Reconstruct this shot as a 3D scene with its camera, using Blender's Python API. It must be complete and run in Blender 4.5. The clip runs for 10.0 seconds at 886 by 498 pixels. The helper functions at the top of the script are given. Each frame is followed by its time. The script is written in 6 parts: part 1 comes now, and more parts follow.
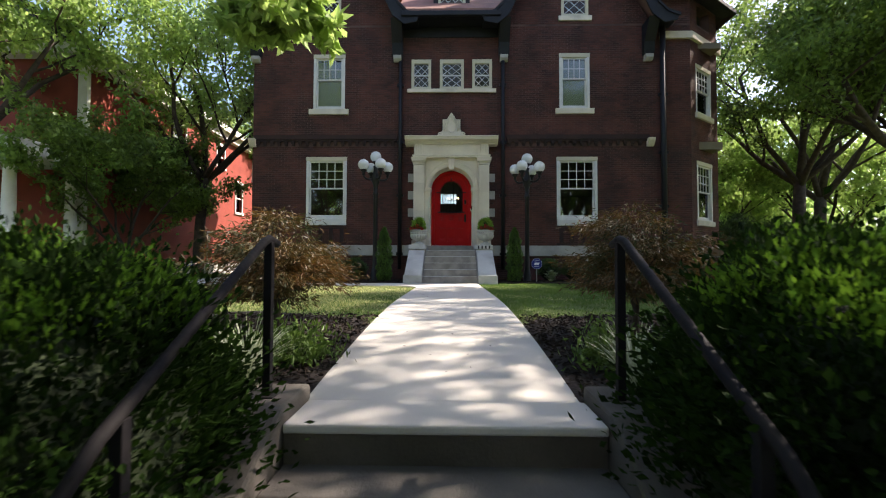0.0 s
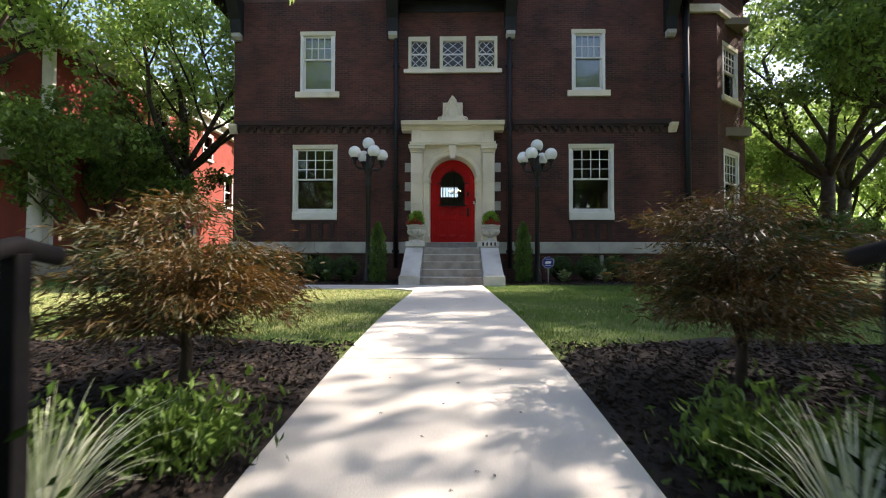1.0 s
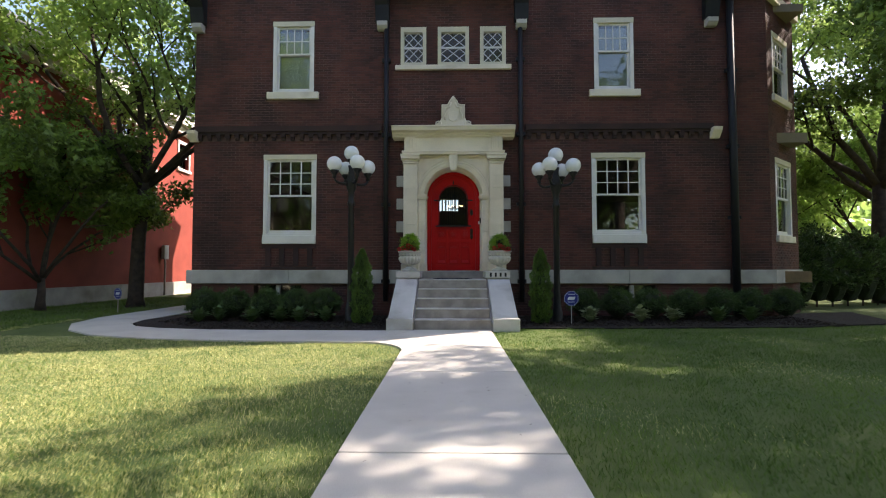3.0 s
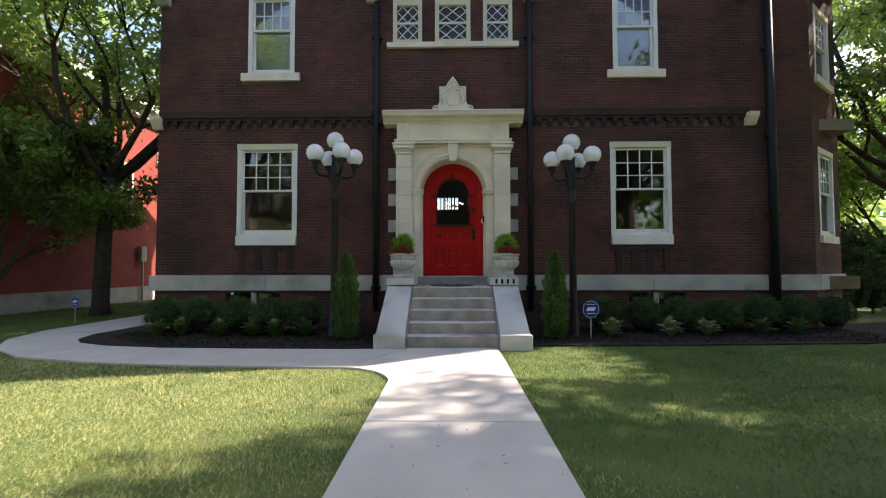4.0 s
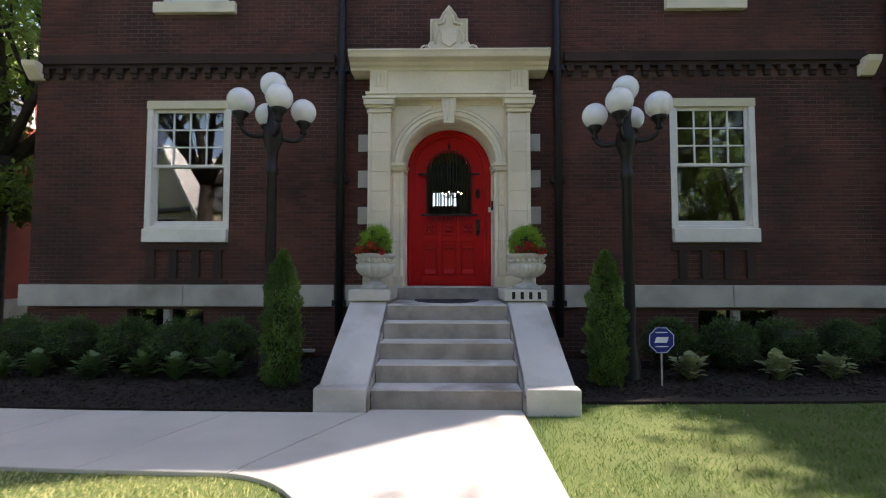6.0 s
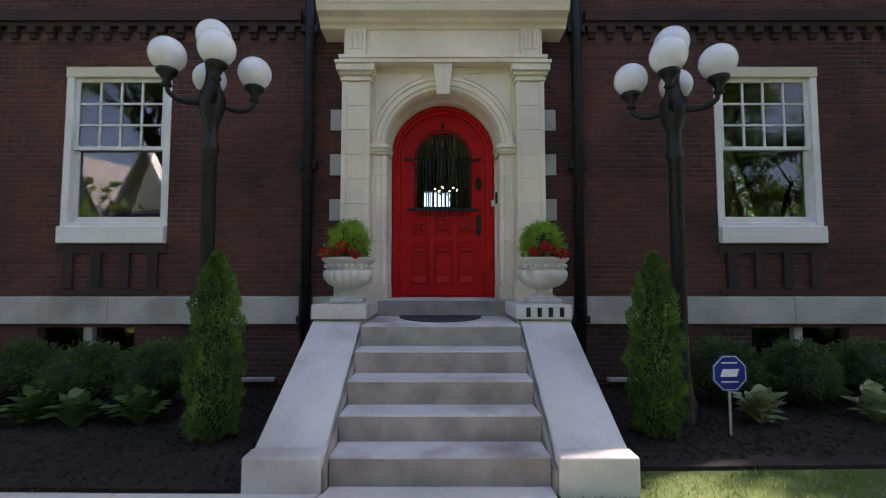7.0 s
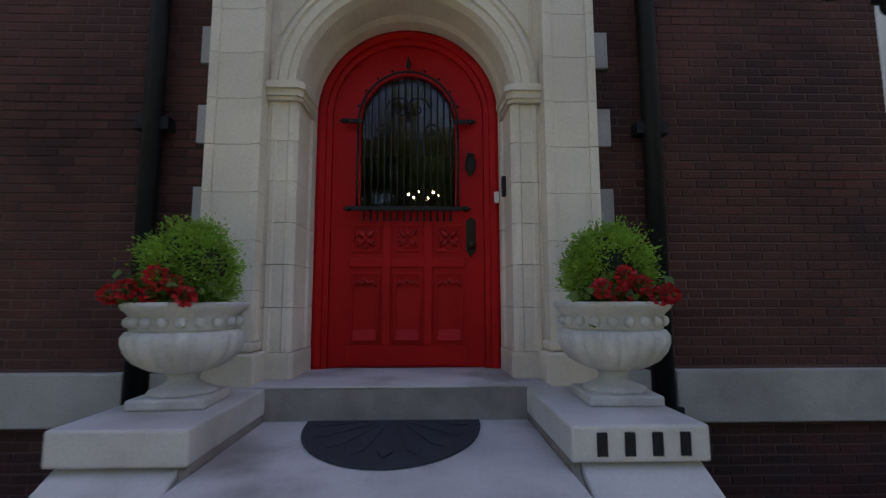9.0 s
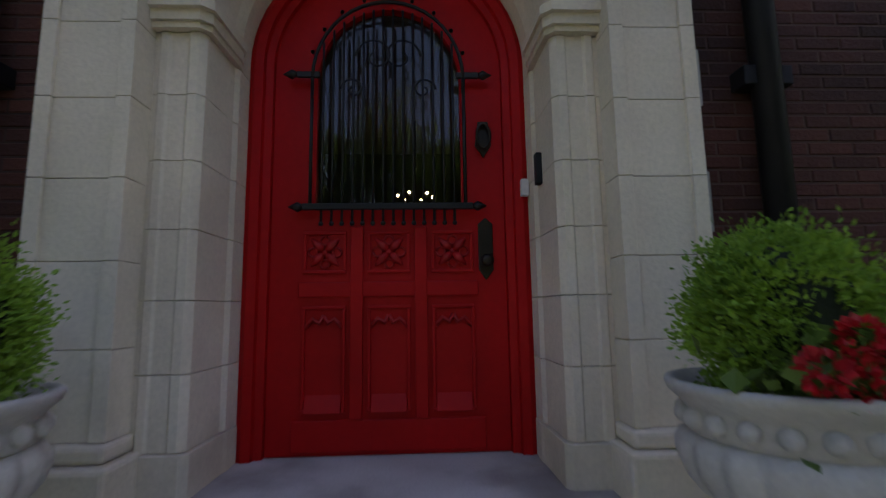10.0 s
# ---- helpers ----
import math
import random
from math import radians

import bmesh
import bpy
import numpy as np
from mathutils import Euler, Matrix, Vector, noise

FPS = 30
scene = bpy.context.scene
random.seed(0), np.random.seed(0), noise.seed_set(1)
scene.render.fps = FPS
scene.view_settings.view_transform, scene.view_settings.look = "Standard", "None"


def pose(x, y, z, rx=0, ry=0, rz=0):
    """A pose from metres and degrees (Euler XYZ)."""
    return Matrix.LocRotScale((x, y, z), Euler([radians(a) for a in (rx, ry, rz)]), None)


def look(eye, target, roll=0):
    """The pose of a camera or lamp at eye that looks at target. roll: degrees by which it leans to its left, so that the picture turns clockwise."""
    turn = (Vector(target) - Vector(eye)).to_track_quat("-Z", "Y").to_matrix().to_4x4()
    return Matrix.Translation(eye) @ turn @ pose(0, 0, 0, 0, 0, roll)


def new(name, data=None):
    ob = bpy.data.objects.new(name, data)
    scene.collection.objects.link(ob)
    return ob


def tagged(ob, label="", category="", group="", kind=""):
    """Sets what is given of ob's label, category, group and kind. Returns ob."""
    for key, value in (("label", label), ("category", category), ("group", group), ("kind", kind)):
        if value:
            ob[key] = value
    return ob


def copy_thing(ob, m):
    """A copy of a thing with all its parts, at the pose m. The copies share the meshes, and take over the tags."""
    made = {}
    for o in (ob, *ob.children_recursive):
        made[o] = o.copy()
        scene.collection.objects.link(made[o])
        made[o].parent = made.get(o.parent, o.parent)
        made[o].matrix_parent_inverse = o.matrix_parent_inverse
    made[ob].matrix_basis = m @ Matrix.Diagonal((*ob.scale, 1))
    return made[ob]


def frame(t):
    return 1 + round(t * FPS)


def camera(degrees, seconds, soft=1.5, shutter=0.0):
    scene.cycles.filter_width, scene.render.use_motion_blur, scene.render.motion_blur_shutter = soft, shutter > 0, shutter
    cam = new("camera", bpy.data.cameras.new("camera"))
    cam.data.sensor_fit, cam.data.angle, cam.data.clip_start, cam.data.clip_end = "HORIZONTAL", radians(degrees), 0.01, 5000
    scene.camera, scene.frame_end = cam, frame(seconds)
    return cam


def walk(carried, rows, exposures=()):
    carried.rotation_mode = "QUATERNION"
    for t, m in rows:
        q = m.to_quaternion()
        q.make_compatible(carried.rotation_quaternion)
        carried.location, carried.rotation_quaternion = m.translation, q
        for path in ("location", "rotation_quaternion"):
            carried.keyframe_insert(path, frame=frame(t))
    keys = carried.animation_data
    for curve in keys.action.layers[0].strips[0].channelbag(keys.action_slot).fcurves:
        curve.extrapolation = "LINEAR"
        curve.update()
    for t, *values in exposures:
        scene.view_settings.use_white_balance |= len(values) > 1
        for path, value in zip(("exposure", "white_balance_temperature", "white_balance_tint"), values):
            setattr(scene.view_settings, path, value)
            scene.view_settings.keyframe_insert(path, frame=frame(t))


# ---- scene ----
cam = camera(87.9, 10.0, soft=1.1, shutter=0.35)
PATH = [
    (0, (0.041, -1.984, 0.503), (0.0, 0.014, 0.57), 0.2),
    (0.2, (0.045, -1.744, 0.509), (0.0, 0.255, 0.571), 0.0),
    (0.5, (0.045, -1.336, 0.539), (-0.001, 0.663, 0.594), 0.0),
    (1, (0.011, -0.608, 0.602), (-0.032, 1.391, 0.648), 0.1),
    (1.5, (0.03, -0.055, 0.73), (-0.019, 1.944, 0.789), 0.0),
    (2, (-0.005, 0.419, 0.947), (-0.051, 2.417, 1.014), -0.0),
    (2.5, (-0.006, 0.964, 1.095), (-0.051, 2.962, 1.175), -0.0),
    (4, (-0.02, 2.963, 1.282), (-0.06, 4.961, 1.363), -0.1),
    (4.5, (0.001, 3.701, 1.322), (-0.039, 5.699, 1.403), -0.0),
    (5, (0.025, 4.436, 1.319), (-0.014, 6.433, 1.405), -0.1),
    (5.5, (0.024, 5.171, 1.3), (-0.015, 7.168, 1.397), -0.0),
    (7, (-0.001, 7.286, 1.353), (-0.001, 9.282, 1.477), 0.0),
    (7.5, (-0.003, 7.967, 1.391), (0.015, 9.962, 1.538), 0.0),
    (8, (0.024, 8.635, 1.447), (0.063, 10.628, 1.614), 0.1),
    (8.5, (0.099, 9.283, 1.493), (0.137, 11.271, 1.704), 0.2),
    (9, (0.157, 9.923, 1.566), (0.217, 11.909, 1.792), -0.1),
    (9.5, (0.139, 10.536, 1.604), (0.235, 12.519, 1.845), -0.3),
    (10, (0.163, 11.066, 1.752), (0.248, 13.047, 2.007), -0.9),
]
EXPOSURES = [(0.0, 1.5, 6950, 18), (1.2, 1.6, 6950, 19), (2.5, 1.6, 7000, 20), (5.5, 1.65, 7000, 22), (7.2, 1.75, 6750, 29), (8.8, 1.4, 6550, 30), (10.0, 0.95, 6500, 31)]
walk(cam, [(t, look(eye, target, roll)) for t, eye, target, roll in PATH], EXPOSURES)

# ---- light ----
SUN = Vector((0.80, 0.31, 0.82)).normalized()
elev = math.asin(SUN.z)
world = bpy.data.worlds.new("sky")
scene.world = world
world.use_nodes = True
wn = world.node_tree.nodes
sky = wn.new("ShaderNodeTexSky")
sky.sky_type = 'NISHITA'
sky.sun_disc = False
sky.sun_elevation = elev
sky.sun_rotation = math.atan2(SUN.x, SUN.y)
sky.air_density, sky.dust_density = 1.0, 1.2
world.node_tree.links.new(sky.outputs[0], wn["Background"].inputs[0])
wn["Background"].inputs[1].default_value = 0.145
sun = new("sun", bpy.data.lights.new("sun", 'SUN'))
sun.data.energy, sun.data.angle, sun.data.color = 5.0, radians(0.6), (1.0, 0.94, 0.84)
sun.matrix_world = look(SUN * 60, (0, 0, 0))

# ---- mesh helpers ----
rng = np.random.default_rng(4)


def obj(name, bm, material, parent=None, smooth=False, bevel=0.0):
    me = bpy.data.meshes.new(name)
    bm.normal_update()
    bm.to_mesh(me)
    bm.free()
    me.materials.append(material)
    if smooth:
        for p in me.polygons:
            p.use_smooth = True
    ob = new(name, me)
    if parent is not None:
        ob.parent = parent
    if bevel:
        mod = ob.modifiers.new("edge", 'BEVEL')
        mod.width, mod.segments, mod.limit_method, mod.angle_limit = bevel, 2, 'ANGLE', radians(40)
    return ob


def part(name, bm, material, parent, label="", smooth=False, bevel=0.0):
    ob = obj(name, bm, material, parent, smooth, bevel)
    if label:
        tagged(ob, label)
    return ob


def thing(name, label, category, at=(0, 0, 0), group="", turn=0):
    ob = new(name)
    ob.empty_display_size = 0.1
    ob.matrix_basis = pose(*at, 0, 0, turn)
    return tagged(ob, label, category, group)


def raw(name, verts, faces, material, parent=None, smooth=False):
    me = bpy.data.meshes.new(name)
    me.from_pydata(np.asarray(verts).tolist(), [], np.asarray(faces).tolist())
    me.materials.append(material)
    if smooth:
        me.polygons.foreach_set("use_smooth", [True] * len(me.polygons))
    ob = new(name, me)
    if parent is not None:
        ob.parent = parent
    return ob


def box(bm, x0, x1, y0, y1, z0, z1):
    v = [bm.verts.new((x, y, z)) for z in (z0, z1) for y in (y0, y1) for x in (x0, x1)]
    for f in ((0, 2, 3, 1), (4, 5, 7, 6), (0, 1, 5, 4), (2, 6, 7, 3), (0, 4, 6, 2), (1, 3, 7, 5)):
        bm.faces.new([v[i] for i in f])
    return bm


def boxes(*rows):
    bm = bmesh.new()
    for r in rows:
        box(bm, *r)
    return bm


def prism(bm, outline, y0, y1):
    """An outline of (x, z) drawn out along y."""
    a = [bm.verts.new((x, y0, z)) for x, z in outline]
    b = [bm.verts.new((x, y1, z)) for x, z in outline]
    n = len(outline)
    bm.faces.new(a)
    bm.faces.new(b[::-1])
    for i in range(n):
        bm.faces.new((a[i], b[i], b[(i + 1) % n], a[(i + 1) % n]))
    bmesh.ops.recalc_face_normals(bm, faces=bm.faces[:])
    return bm


def side_prism(bm, outline, x0, x1):
    """An outline of (y, z) drawn out along x."""
    a = [bm.verts.new((x0, y, z)) for y, z in outline]
    b = [bm.verts.new((x1, y, z)) for y, z in outline]
    n = len(outline)
    bm.faces.new(a)
    bm.faces.new(b[::-1])
    for i in range(n):
        bm.faces.new((a[i], b[i], b[(i + 1) % n], a[(i + 1) % n]))
    bmesh.ops.recalc_face_normals(bm, faces=bm.faces[:])
    return bm


def flat_prism(bm, outline, z0, z1):
    """An outline of (x, y) drawn out along z."""
    a = [bm.verts.new((x, y, z0)) for x, y in outline]
    b = [bm.verts.new((x, y, z1)) for x, y in outline]
    n = len(outline)
    bm.faces.new(a)
    bm.faces.new(b[::-1])
    for i in range(n):
        bm.faces.new((a[i], b[i], b[(i + 1) % n], a[(i + 1) % n]))
    bmesh.ops.recalc_face_normals(bm, faces=bm.faces[:])
    return bm


def tube(bm, points, radii, seg=8, caps=True):
    """A tapered tube through points."""
    pts = [Vector(p) for p in points]
    rings, up = [], None
    for i, p in enumerate(pts):
        d = (pts[min(i + 1, len(pts) - 1)] - pts[max(i - 1, 0)]).normalized()
        a = d.orthogonal().normalized() if up is None else (up - d * up.dot(d)).normalized()
        up = a
        b = d.cross(a)
        r = radii[i] if hasattr(radii, "__len__") else radii
        rings.append([bm.verts.new(p + (a * math.cos(2 * math.pi * k / seg) + b * math.sin(2 * math.pi * k / seg)) * r) for k in range(seg)])
    for r, s in zip(rings, rings[1:]):
        for k in range(seg):
            bm.faces.new((r[k], r[(k + 1) % seg], s[(k + 1) % seg], s[k]))
    if caps:
        bm.faces.new(rings[0][::-1])
        bm.faces.new(rings[-1])
    return bm


def lathe(bm, profile, at=(0, 0, 0), seg=32, wave=0.0, lobes=0, wave_z=(0, 0)):
    """A profile of (radius, z) turned about a vertical axis; lobes swell it between two heights."""
    rings = []
    for r, z in profile:
        ring = []
        for k in range(seg):
            a = 2 * math.pi * k / seg
            s = 1 + (wave * abs(math.sin(a * lobes / 2)) if wave_z[0] <= z <= wave_z[1] else 0)
            ring.append(bm.verts.new((at[0] + r * s * math.cos(a), at[1] + r * s * math.sin(a), at[2] + z)))
        rings.append(ring)
    for r, s in zip(rings, rings[1:]):
        for k in range(seg):
            bm.faces.new((r[k], r[(k + 1) % seg], s[(k + 1) % seg], s[k]))
    bm.faces.new(rings[0][::-1])
    bm.faces.new(rings[-1])
    return bm


def ball(bm, at, r, seg=24):
    n = seg // 2
    bm2 = lathe(bm, [(max(r * math.sin(math.pi * i / n), 0.0008), -r * math.cos(math.pi * i / n)) for i in range(n + 1)], at, seg)
    return bm2


def arch_loft(bm, profile, z_foot, z_spring, seg=28):
    """A moulding of (half width, y) carried up two jambs and round a half circle."""
    rows = []
    for r, y in profile:
        row = [(-r, y, z_foot)]
        row += [(-r * math.cos(math.pi * k / seg), y, z_spring + r * math.sin(math.pi * k / seg)) for k in range(seg + 1)]
        row.append((r, y, z_foot))
        rows.append([bm.verts.new(p) for p in row])
    for a, b in zip(rows, rows[1:]):
        for k in range(len(a) - 1):
            bm.faces.new((a[k], a[k + 1], b[k + 1], b[k]))
    bmesh.ops.recalc_face_normals(bm, faces=bm.faces[:])
    return bm


def arch_plate(bm, r, z_foot, z_spring, y0, y1, seg=28):
    out = [(-r, z_foot)] + [(-r * math.cos(math.pi * k / seg), z_spring + r * math.sin(math.pi * k / seg)) for k in range(seg + 1)] + [(r, z_foot)]
    return prism(bm, out, y0, y1)


def wall_grid(bm, x0, x1, z0, z1, holes, y0, y1):
    """A wall in the xz plane between y0 and y1 with rectangular openings through it."""
    xs = sorted({x0, x1, *[h[0] for h in holes], *[h[1] for h in holes]})
    zs = sorted({z0, z1, *[h[2] for h in holes], *[h[3] for h in holes]})
    xs = [x for x in xs if x0 <= x <= x1]
    zs = [z for z in zs if z0 <= z <= z1]
    vs = {}

    def v(i, k, y):
        if (i, k, y) not in vs:
            vs[i, k, y] = bm.verts.new((xs[i], y, zs[k]))
        return vs[i, k, y]

    def solid(i, k):
        if not (0 <= i < len(xs) - 1 and 0 <= k < len(zs) - 1):
            return False
        cx, cz = (xs[i] + xs[i + 1]) / 2, (zs[k] + zs[k + 1]) / 2
        return not any(h[0] < cx < h[1] and h[2] < cz < h[3] for h in holes)

    for i in range(len(xs) - 1):
        for k in range(len(zs) - 1):
            if not solid(i, k):
                continue
            bm.faces.new((v(i, k, y0), v(i + 1, k, y0), v(i + 1, k + 1, y0), v(i, k + 1, y0)))
            bm.faces.new((v(i, k, y1), v(i, k + 1, y1), v(i + 1, k + 1, y1), v(i + 1, k, y1)))
            if not solid(i - 1, k):
                bm.faces.new((v(i, k, y0), v(i, k + 1, y0), v(i, k + 1, y1), v(i, k, y1)))
            if not solid(i + 1, k):
                bm.faces.new((v(i + 1, k, y0), v(i + 1, k, y1), v(i + 1, k + 1, y1), v(i + 1, k + 1, y0)))
            if not solid(i, k - 1):
                bm.faces.new((v(i, k, y0), v(i, k, y1), v(i + 1, k, y1), v(i + 1, k, y0)))
            if not solid(i, k + 1):
                bm.faces.new((v(i, k + 1, y0), v(i + 1, k + 1, y0), v(i + 1, k + 1, y1), v(i, k + 1, y1)))
    return bm


BL, BH, JOINT = 0.212, 0.0635, 0.009


def brick_rows(x0, x1, z0, z1, holes=(), edges=None):
    """Bricks of a running bond as (x0, x1, z0, z1), cut at openings and at the edges (z -> x0, x1) of a gable."""
    out = []
    for c in range(int(z0 / BH), int(z1 / BH) + 1):
        a, b = max(c * BH, z0), min((c + 1) * BH - JOINT, z1)
        if b - a < 0.02:
            continue
        l, r = (x0, x1) if edges is None else edges(b)
        l, r = max(l, x0), min(r, x1)
        spans = [(l, r)]
        for h in holes:
            if h[2] < b and h[3] > a:
                cut = []
                for s, e in spans:
                    if h[1] <= s or h[0] >= e:
                        cut.append((s, e))
                    else:
                        cut += [(s, h[0])] * (h[0] - s > 0.02) + [(h[1], e)] * (e - h[1] > 0.02)
                spans = cut
        off = (0.5 if c % 2 else 0.0) * BL
        for s, e in spans:
            i = math.floor((s - off) / BL)
            while i * BL + off < e:
                p, q = max(i * BL + off, s), min((i + 1) * BL + off - JOINT, e)
                if q - p > 0.025:
                    out.append((p, q, a, b))
                i += 1
    return out


def brick_sheet(name, bricks, material, parent, m=None, proud=0.0045):
    """Many bricks as one mesh of real blocks that stand proud of the joints."""
    b = np.array(bricks)
    n = len(b)
    d = rng.uniform(0.6, 1.3, n) * proud
    x0, x1, z0, z1 = b.T
    g = 0.004
    zero = np.zeros(n)
    v = np.stack([np.stack(c, 1) for c in (
        (x0, zero, z0), (x1, zero, z0), (x1, zero, z1), (x0, zero, z1),
        (x0 + g, -d, z0 + g), (x1 - g, -d, z0 + g), (x1 - g, -d, z1 - g), (x0 + g, -d, z1 - g))], 1).reshape(-1, 3)
    f = np.array([(4, 5, 6, 7), (0, 1, 5, 4), (1, 2, 6, 5), (2, 3, 7, 6), (3, 0, 4, 7)])
    f = (f[None] + 8 * np.arange(n)[:, None, None]).reshape(-1, 4)
    ob = raw(name, v, f, material, parent)
    if m is not None:
        ob.matrix_basis = m
    return tagged(ob, kind="stuff")


# ---- materials ----
def mat(name, col, col2=None, rough=0.7, scale=3.0, fine=45.0, bump=0.25, metal=0.0, spec=0.4, island=0.0, rand=0.0, sub=0.0, stain=None, stain_at=(0.55, 0.75), coat=0.0):
    m = bpy.data.materials.new(name)
    m.use_nodes = True
    t = m.node_tree
    n, link = t.nodes, t.links.new
    p = n["Principled BSDF"]
    p.inputs["Roughness"].default_value = rough
    p.inputs["Metallic"].default_value = metal
    p.inputs["Specular IOR Level"].default_value = spec
    p.inputs["Coat Weight"].default_value = coat
    co = n.new("ShaderNodeTexCoord")
    big, small = n.new("ShaderNodeTexNoise"), n.new("ShaderNodeTexNoise")
    big.inputs["Scale"].default_value, big.inputs["Detail"].default_value = scale, 4
    small.inputs["Scale"].default_value, small.inputs["Detail"].default_value = fine, 5
    link(co.outputs["Object"], big.inputs["Vector"])
    link(co.outputs["Object"], small.inputs["Vector"])
    mix = n.new("ShaderNodeMix")
    mix.data_type = 'RGBA'
    c2 = col2 or tuple(c * 0.72 for c in col)
    mix.inputs[6].default_value, mix.inputs[7].default_value = (*col, 1), (*c2, 1)
    ramp = n.new("ShaderNodeMapRange")
    ramp.inputs[1].default_value, ramp.inputs[2].default_value = 0.32, 0.68
    link(big.outputs["Fac"], ramp.inputs[0])
    fac = ramp.outputs[0]
    if island or rand:
        src = n.new("ShaderNodeNewGeometry").outputs["Random Per Island"] if island else n.new("ShaderNodeObjectInfo").outputs["Random"]
        mm = n.new("ShaderNodeMath")
        mm.operation = 'MULTIPLY_ADD'
        mm.use_clamp = True
        mm.inputs[1].default_value = 2 * (island or rand)
        add = n.new("ShaderNodeMath")
        add.operation = 'SUBTRACT'
        link(fac, add.inputs[0])
        add.inputs[1].default_value = island or rand
        link(src, mm.inputs[0])
        link(add.outputs[0], mm.inputs[2])
        fac = mm.outputs[0]
    link(fac, mix.inputs[0])
    out = mix.outputs[2]
    hsv = n.new("ShaderNodeHueSaturation")
    val = n.new("ShaderNodeMapRange")
    val.inputs[3].default_value, val.inputs[4].default_value = 0.85, 1.13
    link(small.outputs["Fac"], val.inputs[0])
    link(val.outputs[0], hsv.inputs["Value"])
    link(out, hsv.inputs["Color"])
    out = hsv.outputs[0]
    if stain:
        sn = n.new("ShaderNodeTexNoise")
        sn.inputs["Scale"].default_value, sn.inputs["Detail"].default_value = 1.3, 7
        link(co.outputs["Object"], sn.inputs["Vector"])
        sr = n.new("ShaderNodeMapRange")
        sr.inputs[1].default_value, sr.inputs[2].default_value = stain_at
        link(sn.outputs["Fac"], sr.inputs[0])
        sm = n.new("ShaderNodeMix")
        sm.data_type = 'RGBA'
        link(sr.outputs[0], sm.inputs[0])
        link(out, sm.inputs[6])
        sm.inputs[7].default_value = (*stain, 1)
        out = sm.outputs[2]
    link(out, p.inputs["Base Color"])
    if bump:
        b = n.new("ShaderNodeBump")
        b.inputs["Strength"].default_value, b.inputs["Distance"].default_value = bump, 0.01
        link(small.outputs["Fac"], b.inputs["Height"])
        link(b.outputs[0], p.inputs["Normal"])
    if sub:
        tr = n.new("ShaderNodeBsdfTranslucent")
        link(out, tr.inputs["Color"])
        ms = n.new("ShaderNodeMixShader")
        ms.inputs[0].default_value = sub
        link(p.outputs[0], ms.inputs[1])
        link(tr.outputs[0], ms.inputs[2])
        link(ms.outputs[0], n["Material Output"].inputs["Surface"])
    return m


def glow(name, col, strength):
    m = bpy.data.materials.new(name)
    m.use_nodes = True
    p = m.node_tree.nodes["Principled BSDF"]
    p.inputs["Base Color"].default_value = (*col, 1)
    p.inputs["Emission Color"].default_value = (*col, 1)
    p.inputs["Emission Strength"].default_value = strength
    return m


def pane_glass(name, wobble=0.0, ior=1.75):
    m = bpy.data.materials.new(name)
    m.use_nodes = True
    n, link = m.node_tree.nodes, m.node_tree.links.new
    g, t, x, f = n.new("ShaderNodeBsdfGlossy"), n.new("ShaderNodeBsdfTransparent"), n.new("ShaderNodeMixShader"), n.new("ShaderNodeFresnel")
    g.inputs["Roughness"].default_value = 0.0
    t.inputs["Color"].default_value = (0.82, 0.86, 0.84, 1)
    f.inputs["IOR"].default_value = ior
    if wobble:
        co, w, b = n.new("ShaderNodeTexCoord"), n.new("ShaderNodeTexNoise"), n.new("ShaderNodeBump")
        w.inputs["Scale"].default_value = 2.2
        b.inputs["Strength"].default_value, b.inputs["Distance"].default_value = wobble, 0.02
        link(co.outputs["Object"], w.inputs["Vector"])
        link(w.outputs["Fac"], b.inputs["Height"])
        link(b.outputs[0], g.inputs["Normal"])
    link(f.outputs[0], x.inputs[0])
    link(t.outputs[0], x.inputs[1])
    link(g.outputs[0], x.inputs[2])
    link(x.outputs[0], n["Material Output"].inputs["Surface"])
    return m


BRICK = mat("brick", (0.112, 0.037, 0.027), (0.037, 0.016, 0.0135), 0.88, 0.9, 60, 0.6, island=0.24, stain=(0.034, 0.022, 0.02), stain_at=(0.56, 0.8))
BRICK_ONE = mat("brick_single", (0.112, 0.037, 0.027), (0.037, 0.016, 0.0135), 0.88, 0.9, 60, 0.6, rand=0.24, stain=(0.034, 0.022, 0.02), stain_at=(0.56, 0.8))
BRICK_DARK = mat("sooted_brick", (0.05, 0.025, 0.021), (0.028, 0.017, 0.016), 0.9, 2.0, 60, 0.5, island=0.3)
MORTAR = mat("mortar", (0.15, 0.085, 0.072), (0.038, 0.022, 0.019), 0.95, 0.9, 90, 0.4)
BRICK_RED = mat("red_brick", (0.25, 0.045, 0.030), (0.19, 0.034, 0.022), 0.85, 1.5, 50, 0.4, island=0.25)
MORTAR_RED = mat("red_mortar", (0.33, 0.11, 0.08), (0.26, 0.09, 0.06), 0.95, 2.0, 90, 0.4)
LIME = mat("limestone", (0.77, 0.68, 0.54), (0.64, 0.56, 0.44), 0.85, 1.6, 55, 0.25, rand=0.25, stain=(0.36, 0.305, 0.225), stain_at=(0.56, 0.85))
LIME_GREY = mat("band_limestone", (0.44, 0.41, 0.37), (0.34, 0.32, 0.29), 0.9, 2.4, 60, 0.3, rand=0.2, stain=(0.16, 0.145, 0.125), stain_at=(0.52, 0.85))
